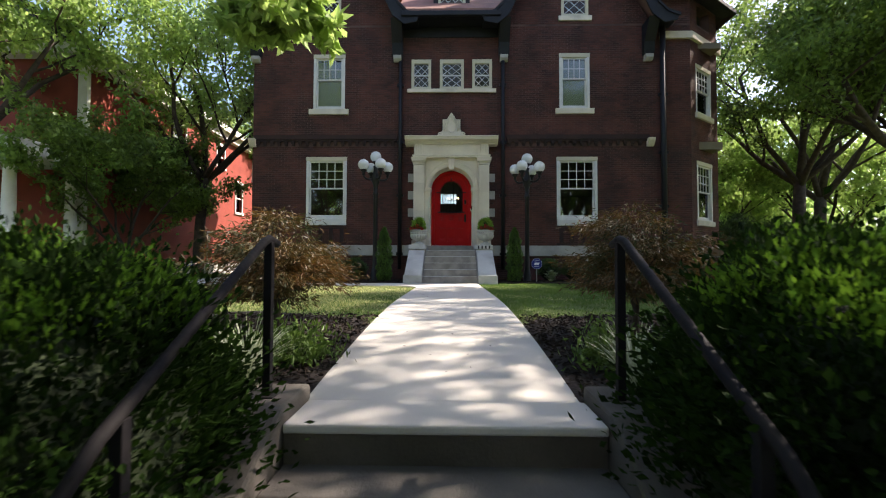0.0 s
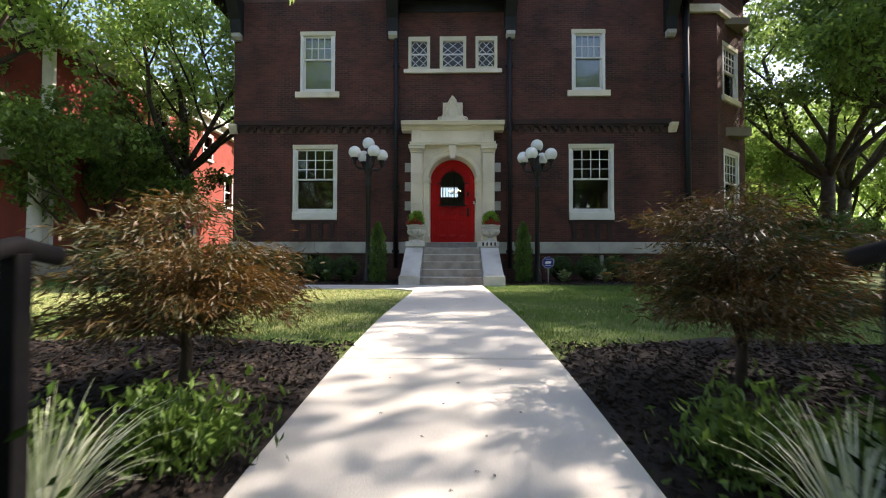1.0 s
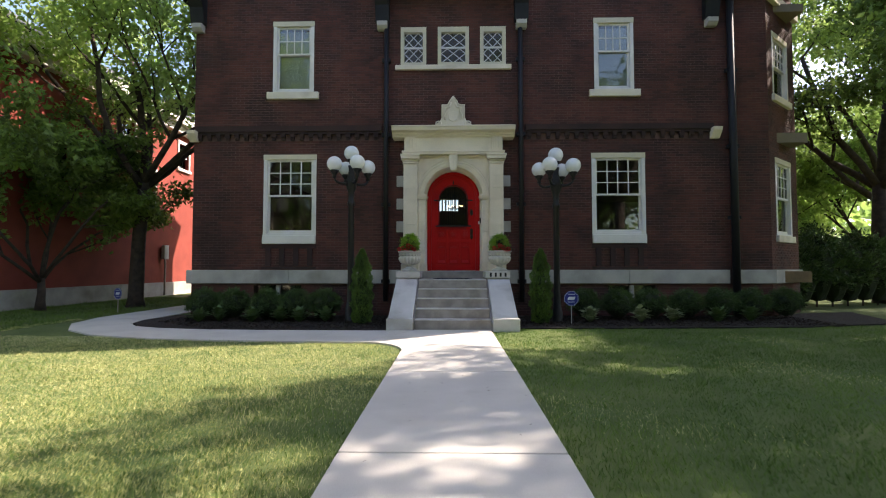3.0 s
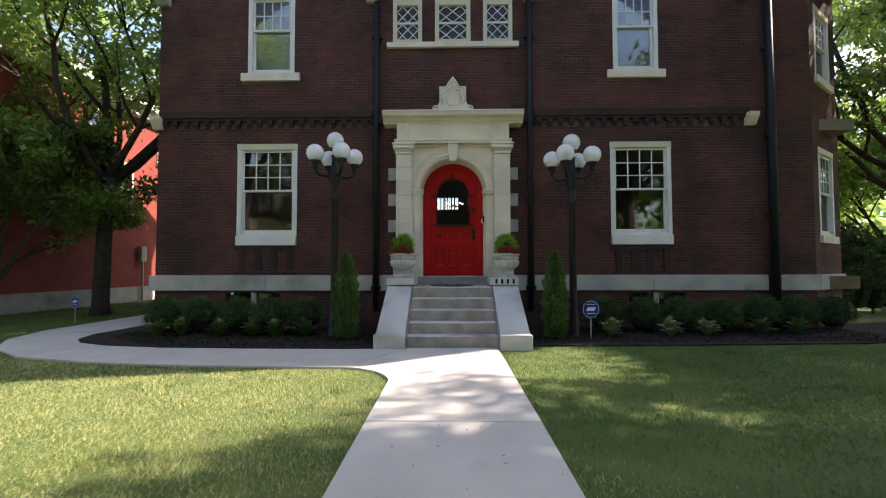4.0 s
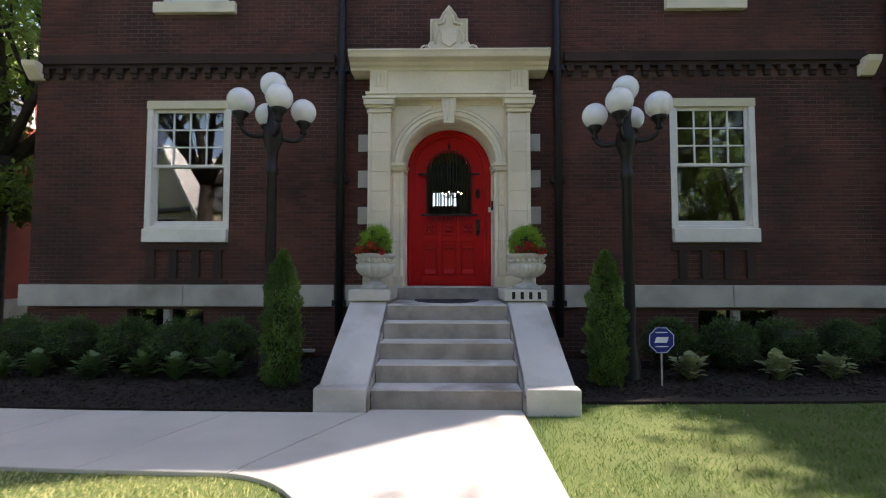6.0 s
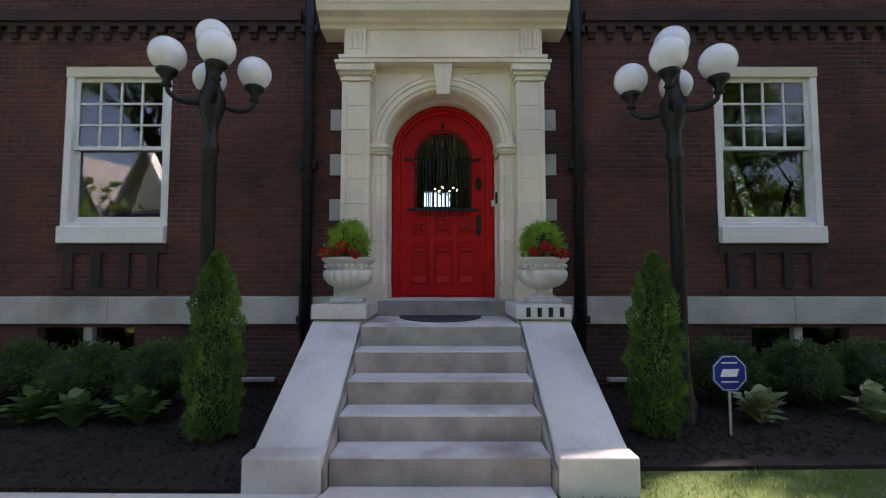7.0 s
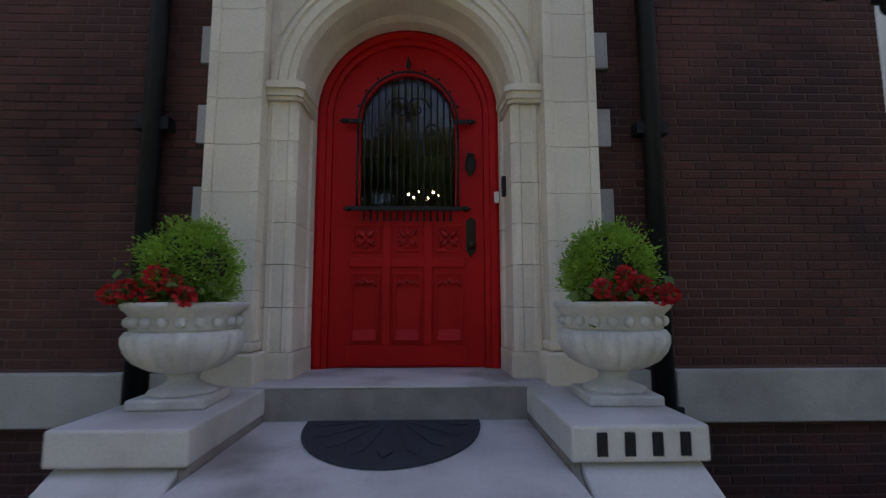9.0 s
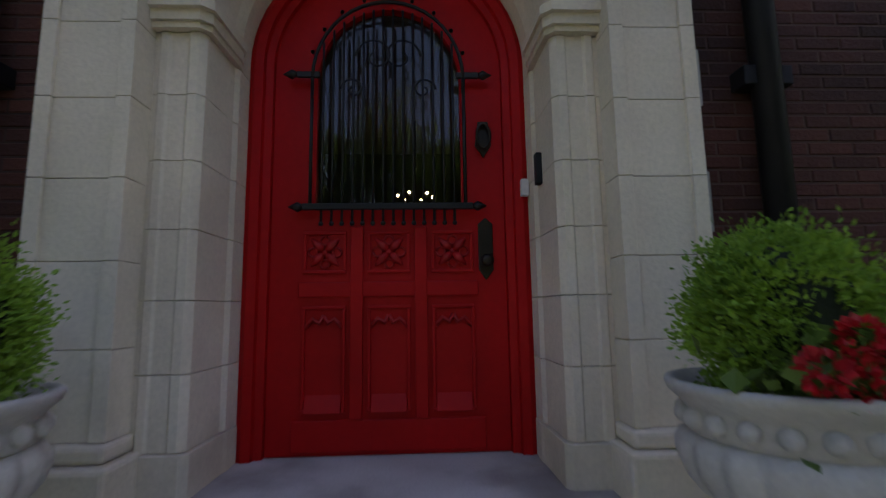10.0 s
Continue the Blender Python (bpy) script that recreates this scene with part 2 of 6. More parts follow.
STEP = mat("step_concrete", (0.55, 0.525, 0.50), (0.42, 0.395, 0.37), 0.8, 2.6, 80, 0.25, stain=(0.17, 0.14, 0.12), stain_at=(0.50, 0.74))
CHEEK = mat("cheek_concrete", (0.58, 0.555, 0.52), (0.48, 0.46, 0.43), 0.85, 1.7, 90, 0.25, stain=(0.27, 0.24, 0.205), stain_at=(0.52, 0.78))
WALK = mat("walk_concrete", (0.54, 0.51, 0.455), (0.45, 0.425, 0.385), 0.9, 1.2, 140, 0.2, rand=0.15, stain=(0.36, 0.33, 0.29), stain_at=(0.6, 0.9))
# Concrete colour taken down for the deep shade at the street steps
CURB = mat("shaded_old_concrete", (0.10, 0.09, 0.075), (0.06, 0.053, 0.045), 0.9, 3, 80, 0.4, stain=(0.09, 0.08, 0.07), stain_at=(0.52, 0.8))
# Riser colour carries its shade as well as brown stain
RISER = mat("shaded_stained_riser", (0.11, 0.092, 0.072), (0.06, 0.05, 0.04), 0.95, 3, 60, 0.5)
WHITE = mat("white_paint", (0.74, 0.70, 0.655), (0.64, 0.605, 0.565), 0.55, 3, 40, 0.08)
CREAM = mat("cream_paint", (0.62, 0.55, 0.40), (0.55, 0.49, 0.36), 0.6, 3, 40, 0.08)
RED = mat("red_paint", (0.50, 0.005, 0.005), (0.42, 0.004, 0.004), 0.5, 2.5, 30, 0.06, spec=0.2)
RED_CARVED = mat("red_paint_carved", (0.44, 0.005, 0.005), (0.36, 0.004, 0.004), 0.5, 2.5, 30, 0.1)
IRON = mat("black_iron", (0.009, 0.009, 0.010), (0.016, 0.015, 0.015), 0.45, 6, 50, 0.15, spec=0.3)
RAIL_IRON = mat("dull_black_rail", (0.006, 0.006, 0.008), (0.014, 0.012, 0.012), 0.75, 6, 50, 0.2, spec=0.12)
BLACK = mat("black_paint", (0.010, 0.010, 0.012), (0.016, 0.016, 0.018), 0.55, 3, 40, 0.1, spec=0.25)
GLOBE = mat("opal_glass", (0.93, 0.93, 0.93), (0.90, 0.90, 0.90), 0.22, 3, 10, 0.0, spec=0.5, sub=0.25)
BRONZE = mat("dark_bronze", (0.045, 0.032, 0.022), (0.02, 0.018, 0.016), 0.4, 9, 60, 0.1, metal=0.7)
ROOF = mat("clay_tile", (0.24, 0.12, 0.09), (0.15, 0.08, 0.065), 0.85, 2.0, 40, 0.4, island=0.3)
SLATE = mat("grey_shingle", (0.13, 0.125, 0.12), (0.08, 0.08, 0.08), 0.9, 2.0, 40, 0.4, island=0.3)
URN = mat("cast_stone", (0.56, 0.54, 0.49), (0.43, 0.415, 0.38), 0.85, 5, 70, 0.35, stain=(0.25, 0.24, 0.21), stain_at=(0.56, 0.85))
RUBBER = mat("mat_rubber", (0.032, 0.036, 0.046), (0.022, 0.025, 0.032), 0.8, 8, 120, 0.4)
MULCH = mat("mulch", (0.040, 0.026, 0.018), (0.012, 0.008, 0.006), 0.95, 6, 45, 1.0, island=0.35)
SOIL = mat("mulch_bed", (0.018, 0.012, 0.009), (0.009, 0.006, 0.005), 0.95, 6, 45, 1.0)
TURF = mat("turf", (0.10, 0.125, 0.032), (0.05, 0.085, 0.017), 0.95, 0.8, 90, 0.8)
BLADE = mat("grass_blade", (0.15, 0.245, 0.04), (0.055, 0.12, 0.016), 0.6, 0.6, 40, 0.0, island=0.35, sub=0.35)
STRAW = mat("dry_grass_blade", (0.74, 0.69, 0.36), (0.50, 0.51, 0.19), 0.7, 0.6, 40, 0.0, island=0.35, sub=0.3)
BARK = mat("bark", (0.075, 0.055, 0.042), (0.035, 0.027, 0.022), 0.95, 7, 35, 1.0)
# Lighter leaf for sunlit crowns, then a darker copy with shade painted in
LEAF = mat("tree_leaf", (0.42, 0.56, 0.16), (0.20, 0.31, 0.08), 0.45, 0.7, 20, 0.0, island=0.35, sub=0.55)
LEAF_DARK = mat("shaded_tree_leaf", (0.22, 0.34, 0.07), (0.07, 0.12, 0.025), 0.45, 0.6, 20, 0.0, island=0.35, sub=0.5)
# Yew pair: needles darkened for shade, brighter green for sunlit tops
YEW = mat("yew_shaded_needle", (0.022, 0.050, 0.007), (0.005, 0.013, 0.002), 0.85, 2.0, 20, 0.0, spec=0.1, island=0.35, sub=0.25)
YEW_SUNLIT = mat("yew_sunlit_top", (0.13, 0.25, 0.022), (0.04, 0.10, 0.010), 0.8, 2.0, 20, 0.0, spec=0.15, island=0.35, sub=0.35)
BOX = mat("boxwood_leaf", (0.08, 0.14, 0.035), (0.03, 0.065, 0.018), 0.45, 3, 20, 0.0, island=0.35, sub=0.2)
CYPRESS = mat("arborvitae_leaf", (0.12, 0.22, 0.035), (0.035, 0.08, 0.016), 0.55, 4, 20, 0.0, island=0.4, sub=0.2)
TOPIARY = mat("topiary_leaf", (0.28, 0.48, 0.05), (0.13, 0.26, 0.025), 0.6, 5, 20, 0.0, island=0.35, sub=0.25)
MAPLE = mat("maple_leaf", (0.135, 0.066, 0.016), (0.028, 0.042, 0.010), 0.5, 2.5, 20, 0.0, island=0.4, sub=0.35)
HOSTA = mat("hosta_leaf", (0.12, 0.20, 0.065), (0.055, 0.10, 0.036), 0.4, 3, 20, 0.0, island=0.3, sub=0.2)
HOSTA_W = mat("variegated_leaf", (0.34, 0.38, 0.20), (0.12, 0.18, 0.06), 0.4, 9, 20, 0.0, island=0.4, sub=0.2)
REED = mat("variegated_blade", (0.66, 0.68, 0.54), (0.30, 0.37, 0.18), 0.5, 9, 20, 0.0, island=0.4, sub=0.3)
PERENNIAL = mat("perennial_leaf", (0.11, 0.19, 0.03), (0.06, 0.11, 0.02), 0.5, 4, 20, 0.0, island=0.35, sub=0.3)
PETAL = mat("red_petal", (0.55, 0.012, 0.02), (0.38, 0.01, 0.012), 0.5, 9, 20, 0.0, island=0.3, sub=0.2)
SIGN_BLUE = mat("sign_blue", (0.012, 0.022, 0.20), (0.010, 0.020, 0.17), 0.4, 3, 30, 0.0)
SIGN_WHITE = mat("sign_white", (0.75, 0.76, 0.8), None, 0.4, 3, 30, 0.0)
PLASTER = mat("plaster", (0.20, 0.16, 0.11), (0.17, 0.135, 0.095), 0.8, 2, 30, 0.05)
FLOORWOOD = mat("floor_boards", (0.16, 0.09, 0.045), (0.10, 0.055, 0.03), 0.4, 4, 40, 0.05)
BLIND = mat("blind", (0.55, 0.55, 0.50), (0.50, 0.50, 0.46), 0.6, 3, 30, 0.0)
STUCCO = mat("stucco", (0.55, 0.45, 0.34), (0.48, 0.40, 0.30), 0.9, 2, 50, 0.3)
ASPHALT = mat("asphalt", (0.055, 0.055, 0.055), (0.04, 0.04, 0.04), 0.9, 2, 120, 0.5)
GLASS = pane_glass("window_glass", 0.02)
GLASS_OLD = pane_glass("leaded_glass", 0.25, 1.42)

# ---- ground ----
def path_z(y):
    """Height of the front walk and lawn: a slight fall towards the street."""
    return -0.23 * min(max((5.0 - y) / 4.5, 0.0), 1.0) ** 2


def path_mid(y):
    return -0.015


STREET = -1.15


def ground_z(x, y):
    if y > 0.12:
        return path_z(y) - 0.03
    if y > -1.6:
        return path_z(0.12) - 0.03 + (STREET + 0.03 - path_z(0.12)) * ((0.12 - y) / 1.72) - 0.02
    return STREET - 0.02 if y > -4.0 else STREET - 0.14


bm = bmesh.new()
xs = [-400, -60, -30, -18, -12, -9, -7, -5, -3, -1.35, 1.35, 3, 5, 7, 9, 12, 18, 30, 60, 400]
ys = [-400, -60, -15, -4.02, -4.0, -1.6, -1.2, -0.7, -0.2, 0.12, 0.45, 0.56, 1.0, 1.5, 2.2, 3, 4, 5, 6.2, 9, 12, 14, 20, 30, 60, 400]
rows = [[bm.verts.new((x, y, ground_z(x, y) - (1.0 if -1.4 < x < 1.4 and -1.6 < y < 0.5 else 0))) for x in xs] for y in ys]
for a, b in zip(rows, rows[1:]):
    for i in range(len(xs) - 1):
        bm.faces.new((a[i], a[i + 1], b[i + 1], b[i]))
ground = tagged(obj("ground", bm, TURF), "green lawn turf with dry straw-coloured patches", "lawn", kind="structure")

# front walk: separate concrete slabs with open joints
walk_y = [0.5, 2.53, 4.565, 6.86]
front_walk = tagged(new("pavement_front"), "pale concrete front walk of broad slabs", "walkway", kind="structure")
for a, b in zip(walk_y, walk_y[1:]):
    bm = bmesh.new()
    n = 6
    out = [(path_mid(0) - 0.738, a + 0.006 + (b - a - 0.012) * k / n) for k in range(n + 1)]
    rows = [[bm.verts.new((x + w, y, path_z(y) - d)) for w, d in ((0, 0.12), (0, 0.0), (1.476, 0.0), (1.476, 0.12))] for x, y in out]
    for p, q in zip(rows, rows[1:]):
        for i in range(3):
            bm.faces.new((p[i], p[i + 1], q[i + 1], q[i]))
    bm.faces.new(rows[0])
    bm.faces.new(rows[-1])
    bmesh.ops.recalc_face_normals(bm, faces=bm.faces[:])
    part("slab", bm, WALK, front_walk, bevel=0.006)
# last slab with the flared corner to the side walk
def arc(cx, cy, r, a0, a1, n=8):
    return [(cx + r * math.cos(radians(a0 + (a1 - a0) * k / n)), cy + r * math.sin(radians(a0 + (a1 - a0) * k / n))) for k in range(n + 1)]


E_Y = 6.86
out = [(0.723, E_Y + 0.006), (0.705, 10.36), (-0.74, 10.36), (-0.76, 10.26), (-1.43, 8.95)] + arc(-1.55, 8.15, 0.80, 86, 6, 10) + [(-0.753, 7.7), (-0.753, E_Y + 0.006)]
part("slab", flat_prism(bmesh.new(), out, -0.12, 0.0), WALK, front_walk, bevel=0.006)
# side walk, going off past the bed and round the house's corner
side_walk = tagged(new("pavement_side"), "pale concrete side walk that bends round the planting bed", "walkway", kind="structure")
near = [(-1.45, 8.95), (-2.5, 8.99), (-3.8, 9.07), (-5.1, 9.24), (-6.4, 9.62), (-7.4, 10.3), (-8.1, 11.2), (-8.45, 12.4), (-8.5, 16.0)]
far = [(-0.78, 10.26), (-2.05, 10.27), (-3.4, 10.29), (-4.75, 10.36), (-5.75, 10.53), (-6.45, 10.83), (-6.85, 11.25), (-7.05, 11.9), (-7.05, 16.0)]
for i in range(len(near) - 1):
    e = 0.004
    a, b, c, d = (Vector(p) for p in (near[i], near[i + 1], far[i + 1], far[i]))
    out = [tuple(a.lerp(b, e)), tuple(b.lerp(a, e)), tuple(c.lerp(d, e)), tuple(d.lerp(c, e))]
    part("slab", flat_prism(bmesh.new(), out, -0.12, -0.001), WALK, side_walk, bevel=0.006)

# street side: sidewalk, verge and road
tagged(obj("pavement_street", boxes((-60, 60, -3.2, -1.45, STREET - 0.2, STREET)), WALK), "concrete street sidewalk", "sidewalk", kind="structure")
tagged(obj("road", boxes((-80, 80, -14, -5.5, STREET - 0.3, STREET - 0.12)), ASPHALT), "grey asphalt street", "road", kind="structure")

# street steps with sloped cheek walls
street_steps = tagged(new("street_steps"), "worn concrete garden steps between sloped cheek walls", "steps", kind="structure")
SX0, SX1 = -0.728, 0.745
for i, (y0, y1, z) in enumerate([(0.105, 0.495, -0.222), (-0.18, 0.125, -0.405), (-0.48, -0.16, -0.585), (-0.78, -0.46, -0.765), (-1.08, -0.76, -0.945)]):
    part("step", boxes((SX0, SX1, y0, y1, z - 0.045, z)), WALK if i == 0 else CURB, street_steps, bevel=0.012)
    part("riser", boxes((SX0 + 0.002, SX1 - 0.002, y0 + 0.012, y1, z - 0.19, z - 0.046)), RISER, street_steps, "stained concrete riser, darkened for shade", bevel=0.006)
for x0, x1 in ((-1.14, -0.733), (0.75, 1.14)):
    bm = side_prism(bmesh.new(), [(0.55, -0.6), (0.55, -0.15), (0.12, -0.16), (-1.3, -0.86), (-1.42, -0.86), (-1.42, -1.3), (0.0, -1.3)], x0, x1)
    part("cheek_wall", bm, CURB, street_steps, "weathered sloped concrete cheek wall, darkened for shade", bevel=0.02)


def stair_rail(at):
    rail = thing("stair_rail", "black iron pipe handrail on square posts", "handrail", at, "handrails by the street steps")
    bm = bmesh.new()
    tube(bm, [(0, 0.10, 0.765), (0, 0.0, 0.785), (0, -0.06, 0.77), (0, -1.10, 0.20), (0, -1.22, 0.10), (0, -1.24, -0.02)], 0.021, 10)
    part("handrail", bm, RAIL_IRON, rail, smooth=True)
    part("post", boxes((-0.02, 0.02, -0.02, 0.02, 0, 0.77)), RAIL_IRON, rail, bevel=0.003)
    part("post", boxes((-0.02, 0.02, -1.04, -1.0, -0.62, 0.23)), RAIL_IRON, rail, bevel=0.003)
    part("base_plate", boxes((-0.045, 0.045, -0.045, 0.045, -0.004, 0.008)), IRON, rail)
    return rail


stair_rail((-0.88, 0.31, -0.157))
stair_rail((0.86, 0.28, -0.157))

# planting beds of dark mulch
def bed(name, outline, z, label):
    bm = flat_prism(bmesh.new(), outline, z - 0.12, z)
    return tagged(obj(name, bm, SOIL), label, "planting bed", kind="structure")


bed("bed_house_west", [(-0.80, 10.30), (-4.75, 10.39), (-5.73, 10.56), (-6.43, 10.86), (-6.82, 11.27), (-7.01, 11.9), (-6.9, 12.93), (-1.2, 12.93), (-1.2, 10.6)], 0.0, "dark mulch bed below the house wall")
bed("bed_house_east", [(1.2, 10.66), (3.8, 10.72), (7.0, 10.95), (9.5, 11.6), (10.5, 14.0), (8, 13.4), (7.7, 12.93), (1.2, 12.93)], 0.0, "dark mulch bed below the house wall")

for nm, s in (("bed_walk_west", -1), ("bed_walk_east", 1)):
    bm = bmesh.new()
    inner = [(path_mid(y) + s * 0.742, y) for y in (0.5, 1.0, 1.6, 2.1, 2.5)]
    outer = [(path_mid(2) + s * 0.95, 2.85), (s * 2.2, 3.3), (s * 3.4, 3.0), (s * 4.2, 1.8), (s * 4.4, 0.42), (s * 1.2, 0.42)]
    vs = [bm.verts.new((x, y, path_z(y) - 0.008 + 0.0)) for x, y in inner + outer]
    f = bm.faces.new(vs)
    bmesh.ops.triangulate(bm, faces=[f])
    bmesh.ops.recalc_face_normals(bm, faces=bm.faces[:])
    tagged(obj(nm, bm, SOIL), "dark shredded mulch bed beside the front walk", "planting bed", kind="structure")

# ---- house ----
FY = 13.0
WIN1 = [(-4.78, -3.45), (3.44, 4.75)]
WIN2 = [(-4.58, -3.54), (3.54, 4.52)]
TRI = [(-1.33, -0.68), (-0.39, 0.40), (0.68, 1.33)]
ATTIC = [(-4.58, -3.69), (3.61, 4.50)]
BASE_WIN = [(-5.0, -3.8), (3.8, 5.0)]
holes = [(a, b, 1.99, 4.03) for a, b in WIN1] + [(a, b, 5.62, 7.46) for a, b in WIN2] + [(a, b, 6.28, 7.28) for a, b in TRI]
holes += [(-0.9, 0.9, 0.92, 3.9)] + [(a, b, 0.2, 0.74) for a, b in BASE_WIN]
wall_front = tagged(obj("wall_front", wall_grid(bmesh.new(), -6.58, 7.8, -0.3, 8.42, holes, FY, FY + 0.32), MORTAR), "dark red-brown brick front wall of the house", "wall", kind="structure")


def gable_half(z):
    """Half width of a front gable's wall at height z."""
    return max(2.50 * (12.6 - z) / 4.2, 0)


for cx in (-4.13, 4.06):
    for a, b, z0 in ((-2.5, -0.45, 8.42), (0.44, 2.5, 8.42)):
        s = -1 if a < 0 else 1
        e = a if s > 0 else b
        out = [(cx + e, 8.42), (cx + s * 2.5, 8.42), (cx + e, 12.6 - 4.2 * abs(e) / 2.5)]
        tagged(obj("wall_gable", prism(bmesh.new(), out, FY, FY + 0.32), MORTAR), "dark brick gable wall", "wall", kind="structure")
    out = [(cx - 0.45, 9.9), (cx + 0.44, 9.9), (cx + 0.44, 11.86), (cx, 12.6), (cx - 0.45, 11.84)]
    tagged(obj("wall_gable", prism(bmesh.new(), out, FY, FY + 0.32), MORTAR), "dark brick gable wall", "wall", kind="structure")
    tagged(obj("wall_gable", boxes((cx - 0.45, cx + 0.44, FY, FY + 0.32, 8.42, 8.70)), MORTAR), "dark brick gable wall", "wall", kind="structure")

# bay on the street corner
A, B = Vector((7.8, 13.0)), Vector((9.33, 14.2))
BAY_L = (B - A).length
BAY_M = Matrix.Translation((A.x, A.y, 0)) @ Matrix.Rotation(math.atan2(B.y - A.y, B.x - A.x), 4, 'Z')
bay_holes = [(0.36, 1.46, 1.98, 3.95), (0.36, 1.46, 5.55, 7.2), (0.5, 1.4, 8.55, 9.2)]
ob = obj("wall_bay", wall_grid(bmesh.new(), 0, BAY_L, -0.3, 9.35, bay_holes, 0, 0.3), MORTAR)
ob.matrix_basis = BAY_M
tagged(ob, "angled brick wall of the corner bay", "wall", kind="structure")
tagged(obj("wall_bay_upper", boxes((6.75, 7.8, FY, FY + 0.3, 8.42, 9.35)), MORTAR), "brick wall of the corner bay's attic", "wall", kind="structure")
tagged(obj("wall_east", boxes((B.x - 0.3, B.x, B.y + 0.02, 24.0, -0.3, 8.6)), BRICK), "dark brick side wall", "wall", kind="structure")
tagged(obj("wall_west", boxes((-6.58, -6.28, FY + 0.32, 24.0, -0.3, 8.42)), BRICK), "dark brick side wall", "wall", kind="structure")
BACK = [(-0.70, 0.26, 3.95, 4.52), (-5, -4, 1.9, 3.4), (4, 5.5, 1.9, 3.4)]
tagged(obj("wall_back", wall_grid(bmesh.new(), -6.58, B.x, -0.3, 8.42, BACK, 24.0, 24.3), PLASTER), "plain back wall of the house", "wall", kind="structure")
# storeys and the hall behind the front door
tagged(obj("floor_ground", boxes((-6.2, 9.0, 13.33, 23.98, 0.8, 1.08)), FLOORWOOD), "dark wooden ground floor", "floor", kind="structure")
tagged(obj("ceiling_ground", boxes((-6.2, -1.9, 13.33, 23.98, 4.35, 4.6), (1.92, 9.0, 13.33, 23.98, 4.35, 4.6), (-1.9, 1.92, 13.33, 18.6, 4.35, 4.6)), PLASTER), "plain plaster ceiling", "ceiling", kind="structure")
tagged(obj("ceiling_upper", boxes((-6.2, 9.0, 13.33, 23.98, 7.75, 7.95)), PLASTER), "plain plaster ceiling", "ceiling", kind="structure")
for x in (-1.9, 1.8):
    tagged(obj("wall_hall", boxes((x, x + 0.12, 13.33, 20.0, 1.08, 4.35)), PLASTER), "plain hall wall", "wall", kind="structure")
for x in (-1.9, 1.8):
    tagged(obj("wall_upper_hall", boxes((x, x + 0.12, 13.33, 20.0, 4.6, 7.75)), PLASTER), "plain upper hall wall", "wall", kind="structure")

# roofs
def roof_slab(name, pts, label, material=ROOF, thick=0.12):
    bm = bmesh.new()
    lo = [bm.verts.new(p) for p in pts]
    hi = [bm.verts.new((p[0], p[1], p[2] + thick)) for p in pts]
    n = len(pts)
    bm.faces.new(lo[::-1])
    bm.faces.new(hi)
    for i in range(n):
        bm.faces.new((lo[i], lo[(i + 1) % n], hi[(i + 1) % n], hi[i]))
    bmesh.ops.recalc_face_normals(bm, faces=bm.faces[:])
    return tagged(obj(name, bm, material), label, "roof", kind="structure")


FLARE = [(3.10, 8.36), (2.72, 8.50), (2.42, 8.80), (2.22, 9.22), (1.2, 10.95), (0, 12.95)]
for cx in (-4.13, 4.06):
    for s in (-1, 1):
        for (h0, z0), (h1, z1) in zip(FLARE, FLARE[1:]):
            roof_slab("roof_gable", [(cx + s * h0, 12.36, z0), (cx + s * h1, 12.36, z1), (cx + s * h1, 24.2, z1), (cx + s * h0, 24.2, z0)], "steep tiled gable roof")
roof_slab("roof_middle", [(-1.75, 12.32, 8.5), (1.75, 12.32, 8.5), (1.75, 18.5, 13.2), (-1.75, 18.5, 13.2)], "red-brown clay tile roof between the gables")
roof_slab("roof_back", [(-7.2, 18, 12.9), (9.6, 18, 12.9), (9.6, 24.6, 8.5), (-7.2, 24.6, 8.5)], "tiled rear roof")
roof_slab("roof_bay", [(6.6, 12.5, 9.3), (7.95, 12.5, 9.3), (9.95, 14.0, 9.3), (9.95, 24, 9.3), (7.4, 24, 11.5), (7.0, 14.5, 11.5)], "dark eave over the corner bay", BLACK)


